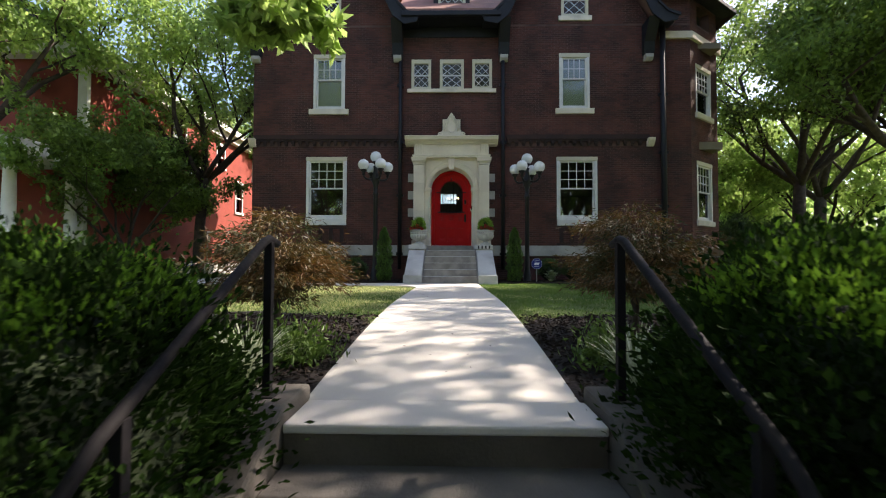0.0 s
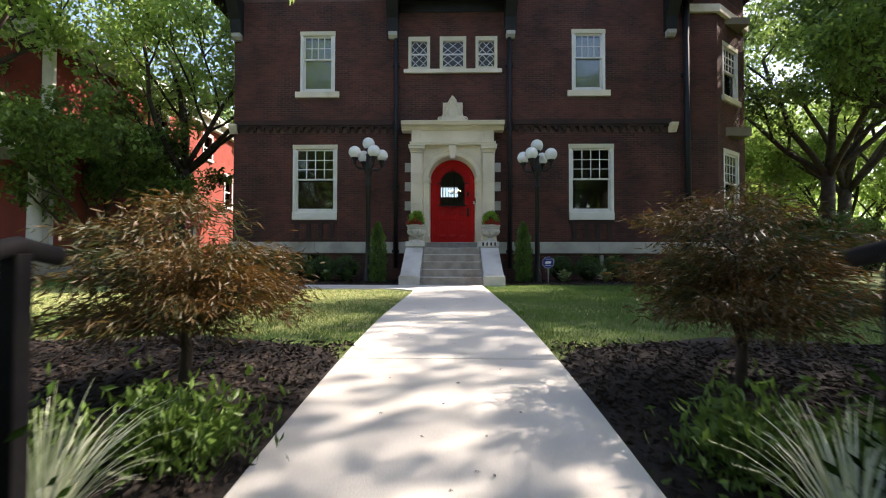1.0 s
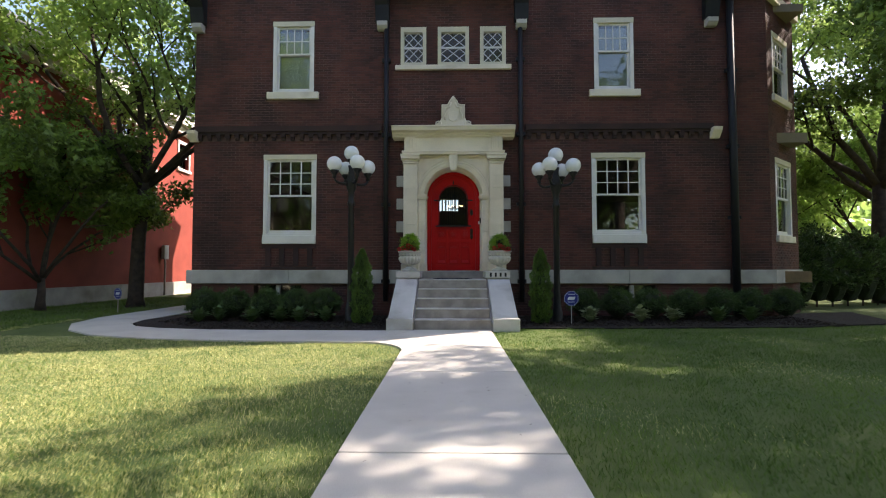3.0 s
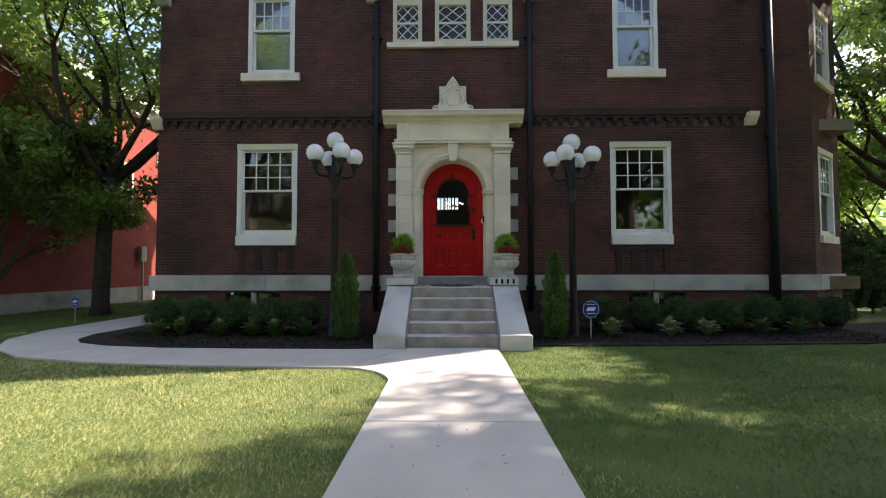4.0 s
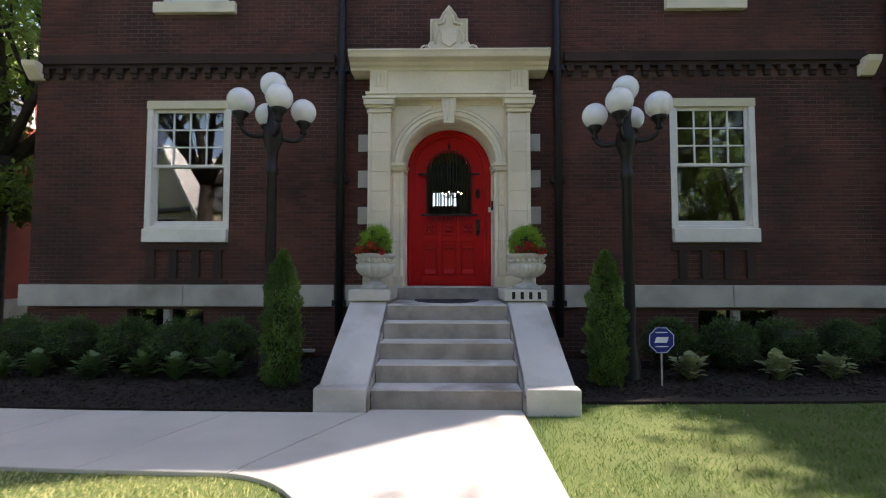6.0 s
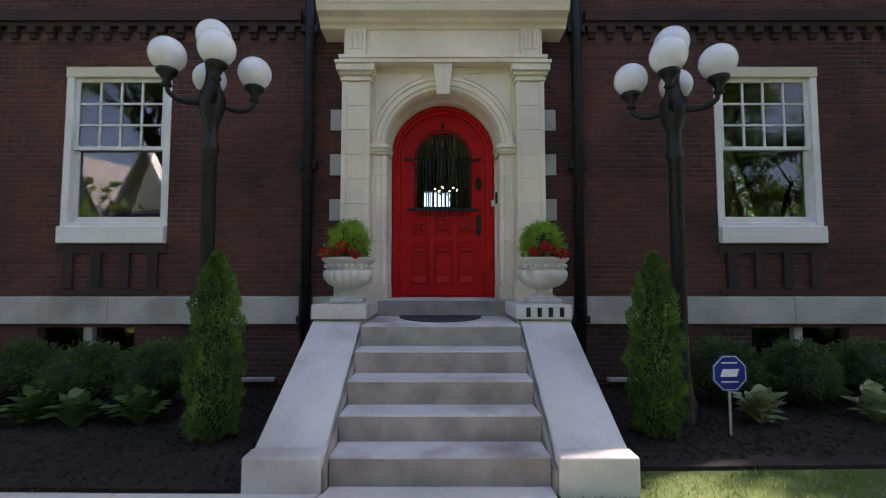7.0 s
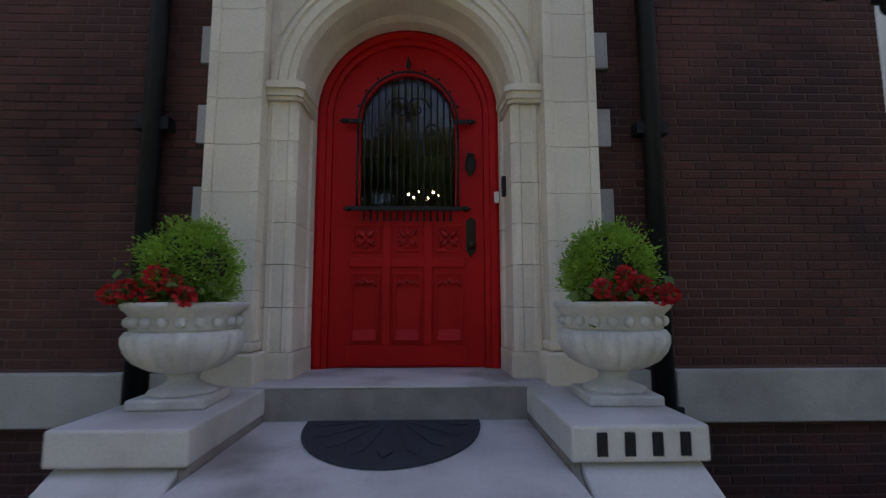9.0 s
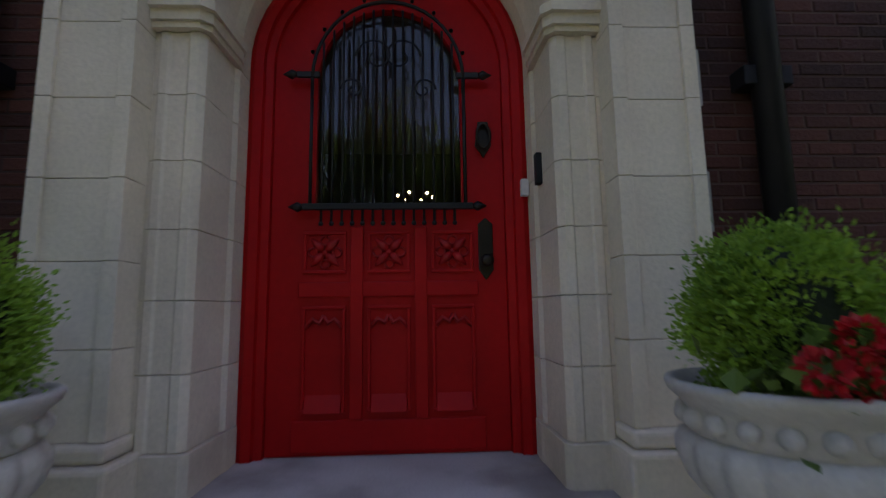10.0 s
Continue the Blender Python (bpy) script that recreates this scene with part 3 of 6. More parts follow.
def bargeboard(cx, s):
    """Black bargeboard with a swept foot."""
    bm = bmesh.new()
    up = [(cx + s * h, z + 0.05) for h, z in FLARE]
    low = [(cx + s * 3.02, 8.20), (cx + s * 2.62, 8.12), (cx + s * 2.24, 8.42), (cx + s * 1.98, 8.98), (cx + s * 0.98, 10.72), (cx, 12.4)]
    for i in range(5):
        prism(bm, [up[i], up[i + 1], low[i + 1], low[i]], 12.30, 12.36)
        prism(bm, [up[i], up[i + 1], (up[i + 1][0], up[i + 1][1] - 0.09), (up[i][0], up[i][1] - 0.09)], 12.26, 12.298)
    tagged(obj("bargeboard", bm, BLACK), "black painted bargeboard with a swept foot", "trim", kind="structure")
    # soffit return and bracket over the stone corbel
    bm = bmesh.new()
    x = cx + s * 2.35
    side_prism(bm, [(12.36, 8.36), (13.0, 8.36), (13.0, 7.36), (12.86, 7.36), (12.78, 7.75), (12.52, 8.12)], x - 0.17, x + 0.17)
    tagged(obj("eave_bracket", bm, BLACK), "black wooden eave bracket", "bracket", kind="structure")
    bm = side_prism(bmesh.new(), [(12.80, 7.36), (13.0, 7.36), (13.0, 7.17), (12.88, 7.17), (12.80, 7.25)], x - 0.13, x + 0.13)
    tagged(obj("corbel_stone", bm, LIME_GREY, bevel=0.01), "small carved limestone corbel", "corbel", kind="structure")
    tagged(obj("soffit", boxes((min(cx + s * 2.5, cx + s * 3.05), max(cx + s * 2.5, cx + s * 3.05), 12.37, 20, 8.28, 8.33)), BLACK), "black painted soffit", "trim", kind="structure")


for cx in (-4.13, 4.06):
    for s in (-1, 1):
        bargeboard(cx, s)
bm = boxes((-1.6, 1.55, 12.24, 12.40, 8.36, 8.52), (-1.6, 1.55, 12.40, 13.0, 8.36, 8.40), (-1.6, 1.55, 12.96, 13.0, 8.0, 8.36))
tagged(obj("gutter", bm, BLACK, bevel=0.02), "black gutter and soffit between the gables", "gutter", kind="structure")
# dormer over the door
tagged(obj("wall_dormer", boxes((-0.62, -0.46, 13.2, 15.5, 8.6, 10.4), (0.46, 0.60, 13.2, 15.5, 8.6, 10.4), (-0.46, 0.46, 13.2, 13.35, 9.75, 10.4), (-0.62, 0.6, 13.35, 15.5, 10.4, 10.5)), BLACK), "dark shingled dormer", "dormer", kind="structure")

# downspouts
def downspout(x, z0, z1, r=0.06, y=12.92):
    d = thing("downspout", "black painted cast iron downspout on the brick wall", "downspout", (x, y, z0), "downspouts")
    part("pipe", tube(bmesh.new(), [(0, 0, 0), (0, 0, z1 - z0)], r, 12), BLACK, d, smooth=True)
    for z in (0.45, 2.35, 4.1, 6.0):
        if z < z1 - z0:
            part("strap", boxes((-r - 0.05, r + 0.05, -0.02, 0.079, z, z + 0.09)), BLACK, d, bevel=0.006)
    return d


downspout(-1.68, 0.35, 8.36)
downspout(1.68, 0.35, 8.36)
downspout(6.86, 0.0, 8.4, 0.09, 12.88)

# stone band over the basement
for x0, x1 in ((-6.68, -4.1), (-4.096, -1.76), (-1.6, -1.20), (1.22, 1.6), (1.76, 4.3), (4.304, 6.74), (6.98, 7.86)):
    tagged(obj("stone_band", boxes((x0, x1, 12.93, FY, 0.785, 1.12)), LIME_GREY, bevel=0.012), "grey limestone band course along the wall", "trim", kind="structure")
ob = obj("stone_band", boxes((0.0, BAY_L + 0.05, -0.07, 0.0, 0.785, 1.12)), LIME_GREY, bevel=0.012)
ob.matrix_basis = BAY_M
tagged(ob, "grey limestone band course along the bay", "trim", kind="structure")
ob = obj("stone_cornice", boxes((-0.05, BAY_L + 0.1, -0.12, 0.0, 7.9, 8.14)), LIME, bevel=0.02)
ob.matrix_basis = BAY_M
tagged(ob, "pale stone cornice round the bay", "trim", kind="structure")
tagged(obj("stone_cornice", boxes((6.8, 7.84, 12.88, FY, 7.9, 8.14)), LIME, bevel=0.02), "pale stone cornice round the bay", "trim", kind="structure")

# corbelled brick course between the storeys
bm = bmesh.new()
for x0, x1 in ((-6.5, -1.80), (1.80, 6.42)):
    box(bm, x0, x1, 12.90, FY, 4.60, 4.74)
    box(bm, x0, x1, 12.93, FY, 4.54, 4.598)
    x = x0 + 0.04
    while x < x1 - 0.12:
        box(bm, x, x + 0.11, 12.925, FY, 4.455, 4.538)
        box(bm, x + 0.012, x + 0.098, 12.95, FY, 4.39, 4.453)
        x += 0.235
tagged(obj("corbel_course", bm, BRICK_DARK, wall_front), "sooted corbelled brick course", kind="stuff")
for x in (-6.56, 6.46):
    bm = side_prism(bmesh.new(), [(12.78, 4.62), (13.0, 4.62), (13.0, 4.36), (12.93, 4.36), (12.86, 4.46), (12.80, 4.54)], x - 0.11, x + 0.11)
    tagged(obj("corbel_stone", bm, LIME, bevel=0.01), "small carved limestone corbel", "corbel", kind="structure")

# ---- windows ----
def sash_window(name, x0, x1, z0, z1, cols, rows, m=Matrix.Identity(4), sill=(0.05, 0.22), blind=False, head=CREAM, split=0.5, label=""):
    """A double-hung window with muntins in the upper sash, built at y = 0 as the wall's face."""
    w = tagged(new(name), label or "white double-hung sash window with small upper panes", "window", kind="structure")
    w.matrix_basis = m
    F = 0.085
    zt = z1 - 0.13
    fr = bmesh.new()
    box(fr, x0 - 0.004, x0 + F, -0.012, 0.14, z0, zt)
    box(fr, x1 - F, x1 + 0.004, -0.012, 0.14, z0, zt)
    box(fr, x0 + F, x1 - F, -0.006, 0.14, z0, z0 + 0.05)
    part("window_frame", fr, WHITE, w, bevel=0.006)
    part("window_head", boxes((x0 - 0.012, x1 + 0.012, -0.02, 0.14, zt, z1)), head, w, "cream painted head board", bevel=0.006)
    part("window_sill", boxes((x0 - sill[0], x1 + sill[0], -0.075, 0.16, z0 - sill[1], z0)), LIME if sill[1] < 0.2 else WHITE, w, "thick pale sill", bevel=0.012)
    zm = z0 + 0.05 + (zt - z0 - 0.05) * split
    a, b = x0 + F, x1 - F
    S = 0.05
    up = bmesh.new()
    for r in ((a, a + S, 0.03, 0.07, zm, zt), (b - S, b, 0.03, 0.07, zm, zt), (a + S, b - S, 0.03, 0.07, zt - S, zt), (a + S, b - S, 0.03, 0.07, zm, zm + 0.045)):
        box(up, *r)
    upper = part("upper_sash", up, WHITE, w, bevel=0.004)
    lo = bmesh.new()
    for r in ((a, a + S, 0.075, 0.115, z0 + 0.05, zm + 0.04), (b - S, b, 0.075, 0.115, z0 + 0.05, zm + 0.04), (a + S, b - S, 0.075, 0.115, zm, zm + 0.04), (a + S, b - S, 0.075, 0.115, z0 + 0.05, z0 + 0.13)):
        box(lo, *r)
    lower = part("lower_sash", lo, WHITE, w, bevel=0.004)
    px, pz = (b - a - 2 * S) / cols, (zt - S - zm - 0.045) / rows
    for i in range(1, cols):
        part("muntin", boxes((a + S + i * px - 0.011, a + S + i * px + 0.011, 0.036, 0.064, zm + 0.045, zt - S)), WHITE, upper)
    for k in range(1, rows):
        part("muntin", boxes((a + S, b - S, 0.038, 0.062, zm + 0.045 + k * pz - 0.011, zm + 0.045 + k * pz + 0.011)), WHITE, upper)
    for pn, y, q0, q1 in (("pane", 0.05, zm + 0.045, zt - S), ("pane", 0.095, z0 + 0.13, zm)):
        g = part(pn, boxes((a + S, b - S, y, y + 0.004, q0, q1)), GLASS, upper if y < 0.06 else lower)
        g.visible_shadow = False
    if blind:
        z = zt - S
        bl = bmesh.new()
        while z > z0 + 0.12:
            box(bl, a + 0.02, b - 0.02, 0.17, 0.195, z - 0.024, z - 0.004)
            z -= 0.026
        part("blind", bl, BLIND, w, "closed pale slatted blind")
    return w


def at_face(y=FY):
    return Matrix.Translation((0, y, 0))


for i, (a, b) in enumerate(WIN1):
    sash_window("window_%d" % (i + 1), a, b, 1.99, 4.03, 4, 3, at_face(), (0.0, 0.215), split=0.5)
for i, (a, b) in enumerate(WIN2):
    sash_window("window_%d" % (i + 3), a, b, 5.62, 7.46, 4, 2, at_face(), (0.14, 0.18), blind=True, split=0.56)
sash_window("window_5", 0.36, 1.46, 1.98, 3.95, 4, 3, BAY_M, (0.06, 0.17), split=0.5)
sash_window("window_6", 0.36, 1.46, 5.55, 7.2, 4, 3, BAY_M, (0.08, 0.17), blind=True, split=0.5)


def lattice_window(name, x0, x1, z0, z1, cols, rows, m):
    """A casement with white diamond lattice bars."""
    w = tagged(new(name), "white framed casement with diamond lattice panes", "window", kind="structure")
    w.matrix_basis = m
    F = 0.09
    fr = bmesh.new()
    for r in ((x0, x0 + F, -0.012, 0.12, z0, z1), (x1 - F, x1, -0.012, 0.12, z0, z1), (x0 + F, x1 - F, -0.008, 0.12, z0, z0 + F), (x0 + F, x1 - F, -0.008, 0.12, z1 - F * 1.5, z1)):
        box(fr, *r)
    part("window_frame", fr, CREAM, w, bevel=0.006)
    a, b, c, d = x0 + F, x1 - F, z0 + F, z1 - F * 1.5
    g = part("pane", boxes((a, b, 0.07, 0.074, c, d)), GLASS_OLD, w)
    g.visible_shadow = False
    part("meeting_rail", boxes((a, b, 0.035, 0.066, (c + d) / 2 - 0.02, (c + d) / 2 + 0.02)), WHITE, w)
    for q0, q1 in ((c, (c + d) / 2 - 0.02), ((c + d) / 2 + 0.02, d)):
        dx, dz = (b - a) / cols, (q1 - q0) / rows
        for s in (-1, 1):
            for k in range(-cols * 2, cols * 2 + 1):
                # a diagonal line clipped to the light
                pts = []
                for t in np.linspace(0, 1, 61):
                    z = q0 + (q1 - q0) * t
                    x = (a + b) / 2 + k * dx + s * (z - q0) / dz * dx
                    if a <= x <= b:
                        pts.append((x, z))
                if len(pts) > 3:
                    (xa, za), (xb, zb) = pts[0], pts[-1]
                    bm = bmesh.new()
                    n = Vector((zb - za, 0, xa - xb)).normalized() * 0.008
                    vs = []
                    for y in (0.045, 0.062):
                        vs.append([bm.verts.new((x + sx * n.x, y, z + sx * n.z)) for x, z, sx in ((xa, za, 1), (xb, zb, 1), (xb, zb, -1), (xa, za, -1))])
                    bm.faces.new(vs[0])
                    for i in range(4):
                        bm.faces.new((vs[0][i], vs[1][i], vs[1][(i + 1) % 4], vs[0][(i + 1) % 4]))
                    bmesh.ops.recalc_face_normals(bm, faces=bm.faces[:])
                    part("lattice_bar", bm, WHITE, w)
    return w


for i, (a, b) in enumerate(TRI):
    lattice_window("window_%d" % (i + 7), a, b, 6.28, 7.28, 2, 1.5, at_face())
tagged(obj("window_sill", boxes((-1.46, 1.46, 12.92, 13.1, 6.16, 6.279)), LIME, bevel=0.01), "long pale stone sill below three casements", "sill", kind="structure")
for i, (a, b) in enumerate(ATTIC):
    lattice_window("window_%d" % (i + 10), a, b, 8.70, 9.90, 2, 1.5, at_face())
    tagged(obj("window_sill", boxes((a - 0.1, b + 0.1, 12.93, 13.1, 8.54, 8.699)), LIME, bevel=0.01), "pale stone sill", "sill", kind="structure")
lattice_window("window_12", -0.46, 0.46, 8.70, 9.75, 3, 1.5, at_face(13.22))
# basement lights
for a, b in BASE_WIN:
    w = tagged(new("window_basement"), "dark basement window behind the shrubs", "window", kind="structure")
    part("pane", boxes((a, b, 13.12, 13.13, 0.2, 0.74)), GLASS, w)
    part("post", boxes(((a + b) / 2 - 0.05, (a + b) / 2 + 0.05, 13.03, 13.11, 0.2, 0.74)), LIME_GREY, w)
    # Added black sheet paints the unlit basement behind the pane
    part("unlit_room_sheet", boxes((a - 0.1, b + 0.1, 13.45, 13.5, 0.0, 0.8)), BLACK, w)
for x in (-0.54, -0.38, -0.22, -0.06, 0.10):
    tagged(obj("window_bar", boxes((x - 0.024, x + 0.024, 24.05, 24.1, 3.95, 4.52)), WHITE), "white glazing bar of the stair window", "window", kind="structure")

# ---- stone portal ----
portal = tagged(new("door_surround"), "carved limestone door surround with pilasters and arch", "door surround", kind="structure")
SPRING, R = 2.94, 0.64
for s in (-1, 1):
    x0, x1 = sorted((s * 0.88, s * 1.215))
    part("plinth", boxes((x0 - 0.05, x1 + 0.05, 12.60, 13.0, 0.93, 1.27), (x0 - 0.02, x1 + 0.02, 12.64, 13.0, 1.272, 1.33)), LIME, portal, bevel=0.015)
    z = 1.332
    for h in (0.30, 0.30, 0.295, 0.30, 0.295, 0.30, 0.295, 0.295):
        part("stone", boxes((x0, x1, 12.69, 13.0, z, z + h - 0.0025), (x0, x0 + 0.055, 12.675, 12.692, z, z + h - 0.0025), (x1 - 0.055, x1, 12.675, 12.692, z, z + h - 0.0025)), LIME, portal, bevel=0.0025)
        z += h
    part("capital", boxes((x0 - 0.02, x1 + 0.02, 12.66, 13.0, 3.714, 3.76), (x0 - 0.035, x1 + 0.035, 12.64, 13.0, 3.78, 3.82), (x0, x1, 12.67, 13.0, 3.76, 3.78), (x0 - 0.06, x1 + 0.06, 12.60, 13.0, 3.82, 3.90), (x0 - 0.075, x1 + 0.075, 12.58, 13.0, 3.90, 3.94)), LIME, portal, bevel=0.008)
    part("frieze_block", boxes((x0 + 0.05, x1 - 0.05, 12.66, 13.0, 4.03, 4.36)), LIME, portal, bevel=0.008)
    for k in range(3):
        xx = (x0 + x1) / 2 + (k - 1) * 0.06
        part("flute", boxes((xx - 0.018, xx + 0.018, 12.645, 12.66, 4.10, 4.33)), LIME, portal, bevel=0.006)
    for z0 in (3.20, 2.63, 2.06):
        a, b = sorted((s * 1.236, s * 1.42))
        part("quoin", boxes((a, b, 12.97, 13.0, z0, z0 + 0.27)), LIME_GREY, portal, bevel=0.006)
# spandrel wall with the arched opening, in front of the brick
bm = bmesh.new()
arch = [(0.80 * math.cos(math.pi * k / 28), SPRING + 0.80 * math.sin(math.pi * k / 28)) for k in range(29)]
front = [bm.verts.new((x, 12.80, z)) for x, z in arch]
top = [bm.verts.new((x, 12.80, 3.94)) for x, z in arch]
for k in range(28):
    bm.faces.new((front[k], front[k + 1], top[k + 1], top[k]))
for s in (-1, 1):
    vs = [bm.verts.new(p) for p in ((s * 0.80, 12.80, SPRING), (s * 0.90, 12.80, SPRING), (s * 0.90, 12.80, 3.94), (s * 0.80, 12.80, 3.94))]
    bm.faces.new(vs)
bmesh.ops.recalc_face_normals(bm, faces=bm.faces[:])
part("spandrel", bm, LIME, portal)
# archivolt and splayed reveal
bm = bmesh.new()
prof = [(0.865, 12.80), (0.862, 12.765), (0.835, 12.755), (0.825, 12.775), (0.815, 12.765), (0.765, 12.772), (0.76, 12.79), (0.72, 12.80), (0.698, 12.86), (0.685, 13.04), (0.665, 13.09), (0.665, 13.30)]
rows = []
for r, y in prof:
    rows.append([bm.verts.new((-r * math.cos(math.pi * k / 36), y, SPRING + r * math.sin(math.pi * k / 36))) for k in range(37)])
for a, b in zip(rows, rows[1:]):
    for k in range(36):
        bm.faces.new((a[k], a[k + 1], b[k + 1], b[k]))
bmesh.ops.recalc_face_normals(bm, faces=bm.faces[:])
part("archivolt", bm, LIME, portal, "moulded arch over the door")
for s in (-1, 1):
    z = 1.10
    for i, h in enumerate((0.16, 0.27, 0.265, 0.265, 0.265, 0.265, 0.26)):
        g = 0.018 if i == 0 else 0.0
        out = [(0.90, 12.80 - g), (0.862, 12.80 - g), (0.855, 12.788 - g), (0.825, 12.788 - g)]
        out += [(0.817, 12.797), (0.750, 12.797)] if i else []
        out += [(0.742, 12.788 - g), (0.710 - g, 12.788 - g), (0.686 - g, 12.815 - g), (0.680 - g, 13.06), (0.665 - g * 0.5, 13.085), (0.665, 13.30), (0.90, 13.30)]
        bm = flat_prism(bmesh.new(), [(s * x, y) for x, y in out], z, z + h - 0.0025)
        part("jamb_stone", bm, LIME, portal, bevel=0.0025)
        z += h
    for (g, z0, z1) in ((0.02, 2.85, 2.875), (0.035, 2.875, 2.92), (0.055, 2.92, 2.955), (0.04, 2.955, 2.972)):
        bm = flat_prism(bmesh.new(), [(s * 0.90, 12.785 - g), (s * (0.708 - g * 0.5), 12.785 - g), (s * (0.68 - g * 0.7), 12.82 - g), (s * (0.67 - g * 0.7), 13.06), (s * 0.665, 13.12), (s * 0.665, 13.2), (s * 0.90, 13.2)], z0, z1)
        part("impost", bm, LIME, portal)
bm = bmesh.new()
for s in (-1, 1):
    pts = [(s * 0.26, 12.797, 3.87), (s * 0.83, 12.797, 3.87), (s * 0.83, 12.797, 3.30)]
    pts += [(s * 0.90 * math.cos(a), 12.797, SPRING + 0.90 * math.sin(a)) for a in np.linspace(0.46, 1.27, 10)] + [(s * 0.26, 12.797, 3.87)]
    tube(bm, pts, 0.011, 6)
part("spandrel_rim", bm, LIME, portal)
part("keystone", prism(bmesh.new(), [(-0.075, 3.56), (0.075, 3.56), (0.115, 3.94), (-0.115, 3.94)], 12.69, 12.80), LIME, portal, bevel=0.008)
part("keystone_scroll", boxes((-0.05, -0.02, 12.675, 12.69, 3.60, 3.90), (0.02, 0.05, 12.675, 12.69, 3.60, 3.90)), LIME, portal, bevel=0.006)
part("architrave", boxes((-1.245, 1.245, 12.66, 13.0, 3.942, 3.99), (-1.255, 1.255, 12.64, 13.0, 3.99, 4.03)), LIME, portal, bevel=0.006)
part("frieze", boxes((-1.20, 1.20, 12.70, 13.0, 4.03, 4.36)), LIME, portal, "plain frieze of pale limestone")
bm = side_prism(bmesh.new(), [(13.0, 4.36), (12.68, 4.36), (12.66, 4.40), (12.62, 4.42), (12.60, 4.46), (12.50, 4.49), (12.48, 4.55), (12.46, 4.58), (12.47, 4.60), (13.0, 4.63)], -1.49, 1.49)
part("cornice", bm, LIME, portal, "projecting stone cornice", bevel=0.006)
# carved crest on the cornice
crest = [(-0.45, 4.63), (0.45, 4.63), (0.45, 4.70), (0.38, 4.74), (0.33, 4.78), (0.29, 4.86), (0.29, 5.20), (0.15, 5.20), (0.10, 5.27), (0.05, 5.36), (0, 5.42), (-0.05, 5.36), (-0.10, 5.27), (-0.15, 5.20), (-0.29, 5.20), (-0.29, 4.86), (-0.33, 4.78), (-0.38, 4.74), (-0.45, 4.70)]
part("crest", prism(bmesh.new(), crest, 12.74, 12.90), LIME, portal, "carved stone crest with a pointed finial", bevel=0.01)
bm = bmesh.new()
for s in (-1, 1):
    tube(bm, [(s * (0.36 + 0.07 * math.cos(a)), 12.73, 4.71 + 0.06 * math.sin(a)) for a in np.linspace(0, 5, 12)], 0.016, 6)
    tube(bm, [(s * 0.26, 12.735, 4.84), (s * 0.26, 12.735, 5.17), (s * 0.14, 12.735, 5.17), (s * 0.09, 12.735, 5.28), (0, 12.735, 5.38)], 0.012, 6)
    tube(bm, [(s * 0.20, 12.735, 4.80), (s * 0.22, 12.73, 4.92), (s * 0.16, 12.725, 5.02), (s * 0.19, 12.73, 5.10), (s * 0.08, 12.725, 5.12), (s * 0.05, 12.73, 5.24)], 0.02, 6)
part("carving", bm, LIME, portal, smooth=True)
bm = prism(bmesh.new(), [(-0.13, 4.98), (-0.12, 4.82), (0, 4.74), (0.12, 4.82), (0.13, 4.98), (0, 5.02)], 12.715, 12.74)
part("shield", bm, LIME, portal, bevel=0.01)

# ---- front door ----
door = tagged(new("door_1"), "red painted arched front door with an iron-grilled light", "door", kind="structure")
DY = 13.24
bm = bmesh.new()
arch_loft(bm, [(0.665, 13.20), (0.64, 13.185), (0.60, 13.19), (0.595, 13.215), (0.56, 13.22), (0.555, 13.26), (0.555, 13.32)], 1.10, SPRING)
part("door_frame", bm, RED, door)
leaf = bmesh.new()
# leaf in pieces round the arched light
LW, LR, LZ0, LZS = 0.555, 0.35, 2.24, 2.87
box(leaf, -LW, LW, DY, DY + 0.05, 1.105, LZ0)
box(leaf, -LW, -LR, DY, DY + 0.05, LZ0, LZS)
box(leaf, LR, LW, DY, DY + 0.05, LZ0, LZS)
N = 28
inn = [(-LR * math.cos(math.pi * k / N), LZS + LR * 1.12 * math.sin(math.pi * k / N)) for k in range(N + 1)]
outr = [(-LW * math.cos(math.pi * k / N), SPRING + LW * math.sin(math.pi * k / N)) for k in range(N + 1)]
fi = [leaf.verts.new((x, DY, z)) for x, z in inn]
fo = [leaf.verts.new((x, DY, z)) for x, z in outr]
bi = [leaf.verts.new((x, DY + 0.05, z)) for x, z in inn]
for k in range(N):
    leaf.faces.new((fi[k], fi[k + 1], fo[k + 1], fo[k]))
    leaf.faces.new((fi[k], bi[k], bi[k + 1], fi[k + 1]))
for s in (-1, 1):
    vs = [leaf.verts.new(p) for p in ((s * LR, DY, LZS), (s * LW, DY, LZS), (s * LW, DY, SPRING))]
    leaf.faces.new(vs)
bmesh.ops.recalc_face_normals(leaf, faces=leaf.faces[:])
part("door_leaf", leaf, RED, door)
g = part("pane", arch_plate(bmesh.new(), LR, LZ0, LZS + 0.03, DY + 0.03, DY + 0.034), GLASS_OLD, door, "dark wavy glass")
g.visible_shadow = False


def rim(bm, x0, x1, z0, z1, y, w=0.014, d=0.012):
    box(bm, x0, x1, y - d, y, z0, z0 + w)
    box(bm, x0, x1, y - d, y, z1 - w, z1)
    box(bm, x0, x0 + w, y - d, y, z0 + w, z1 - w)
    box(bm, x1 - w, x1, y - d, y, z0 + w, z1 - w)


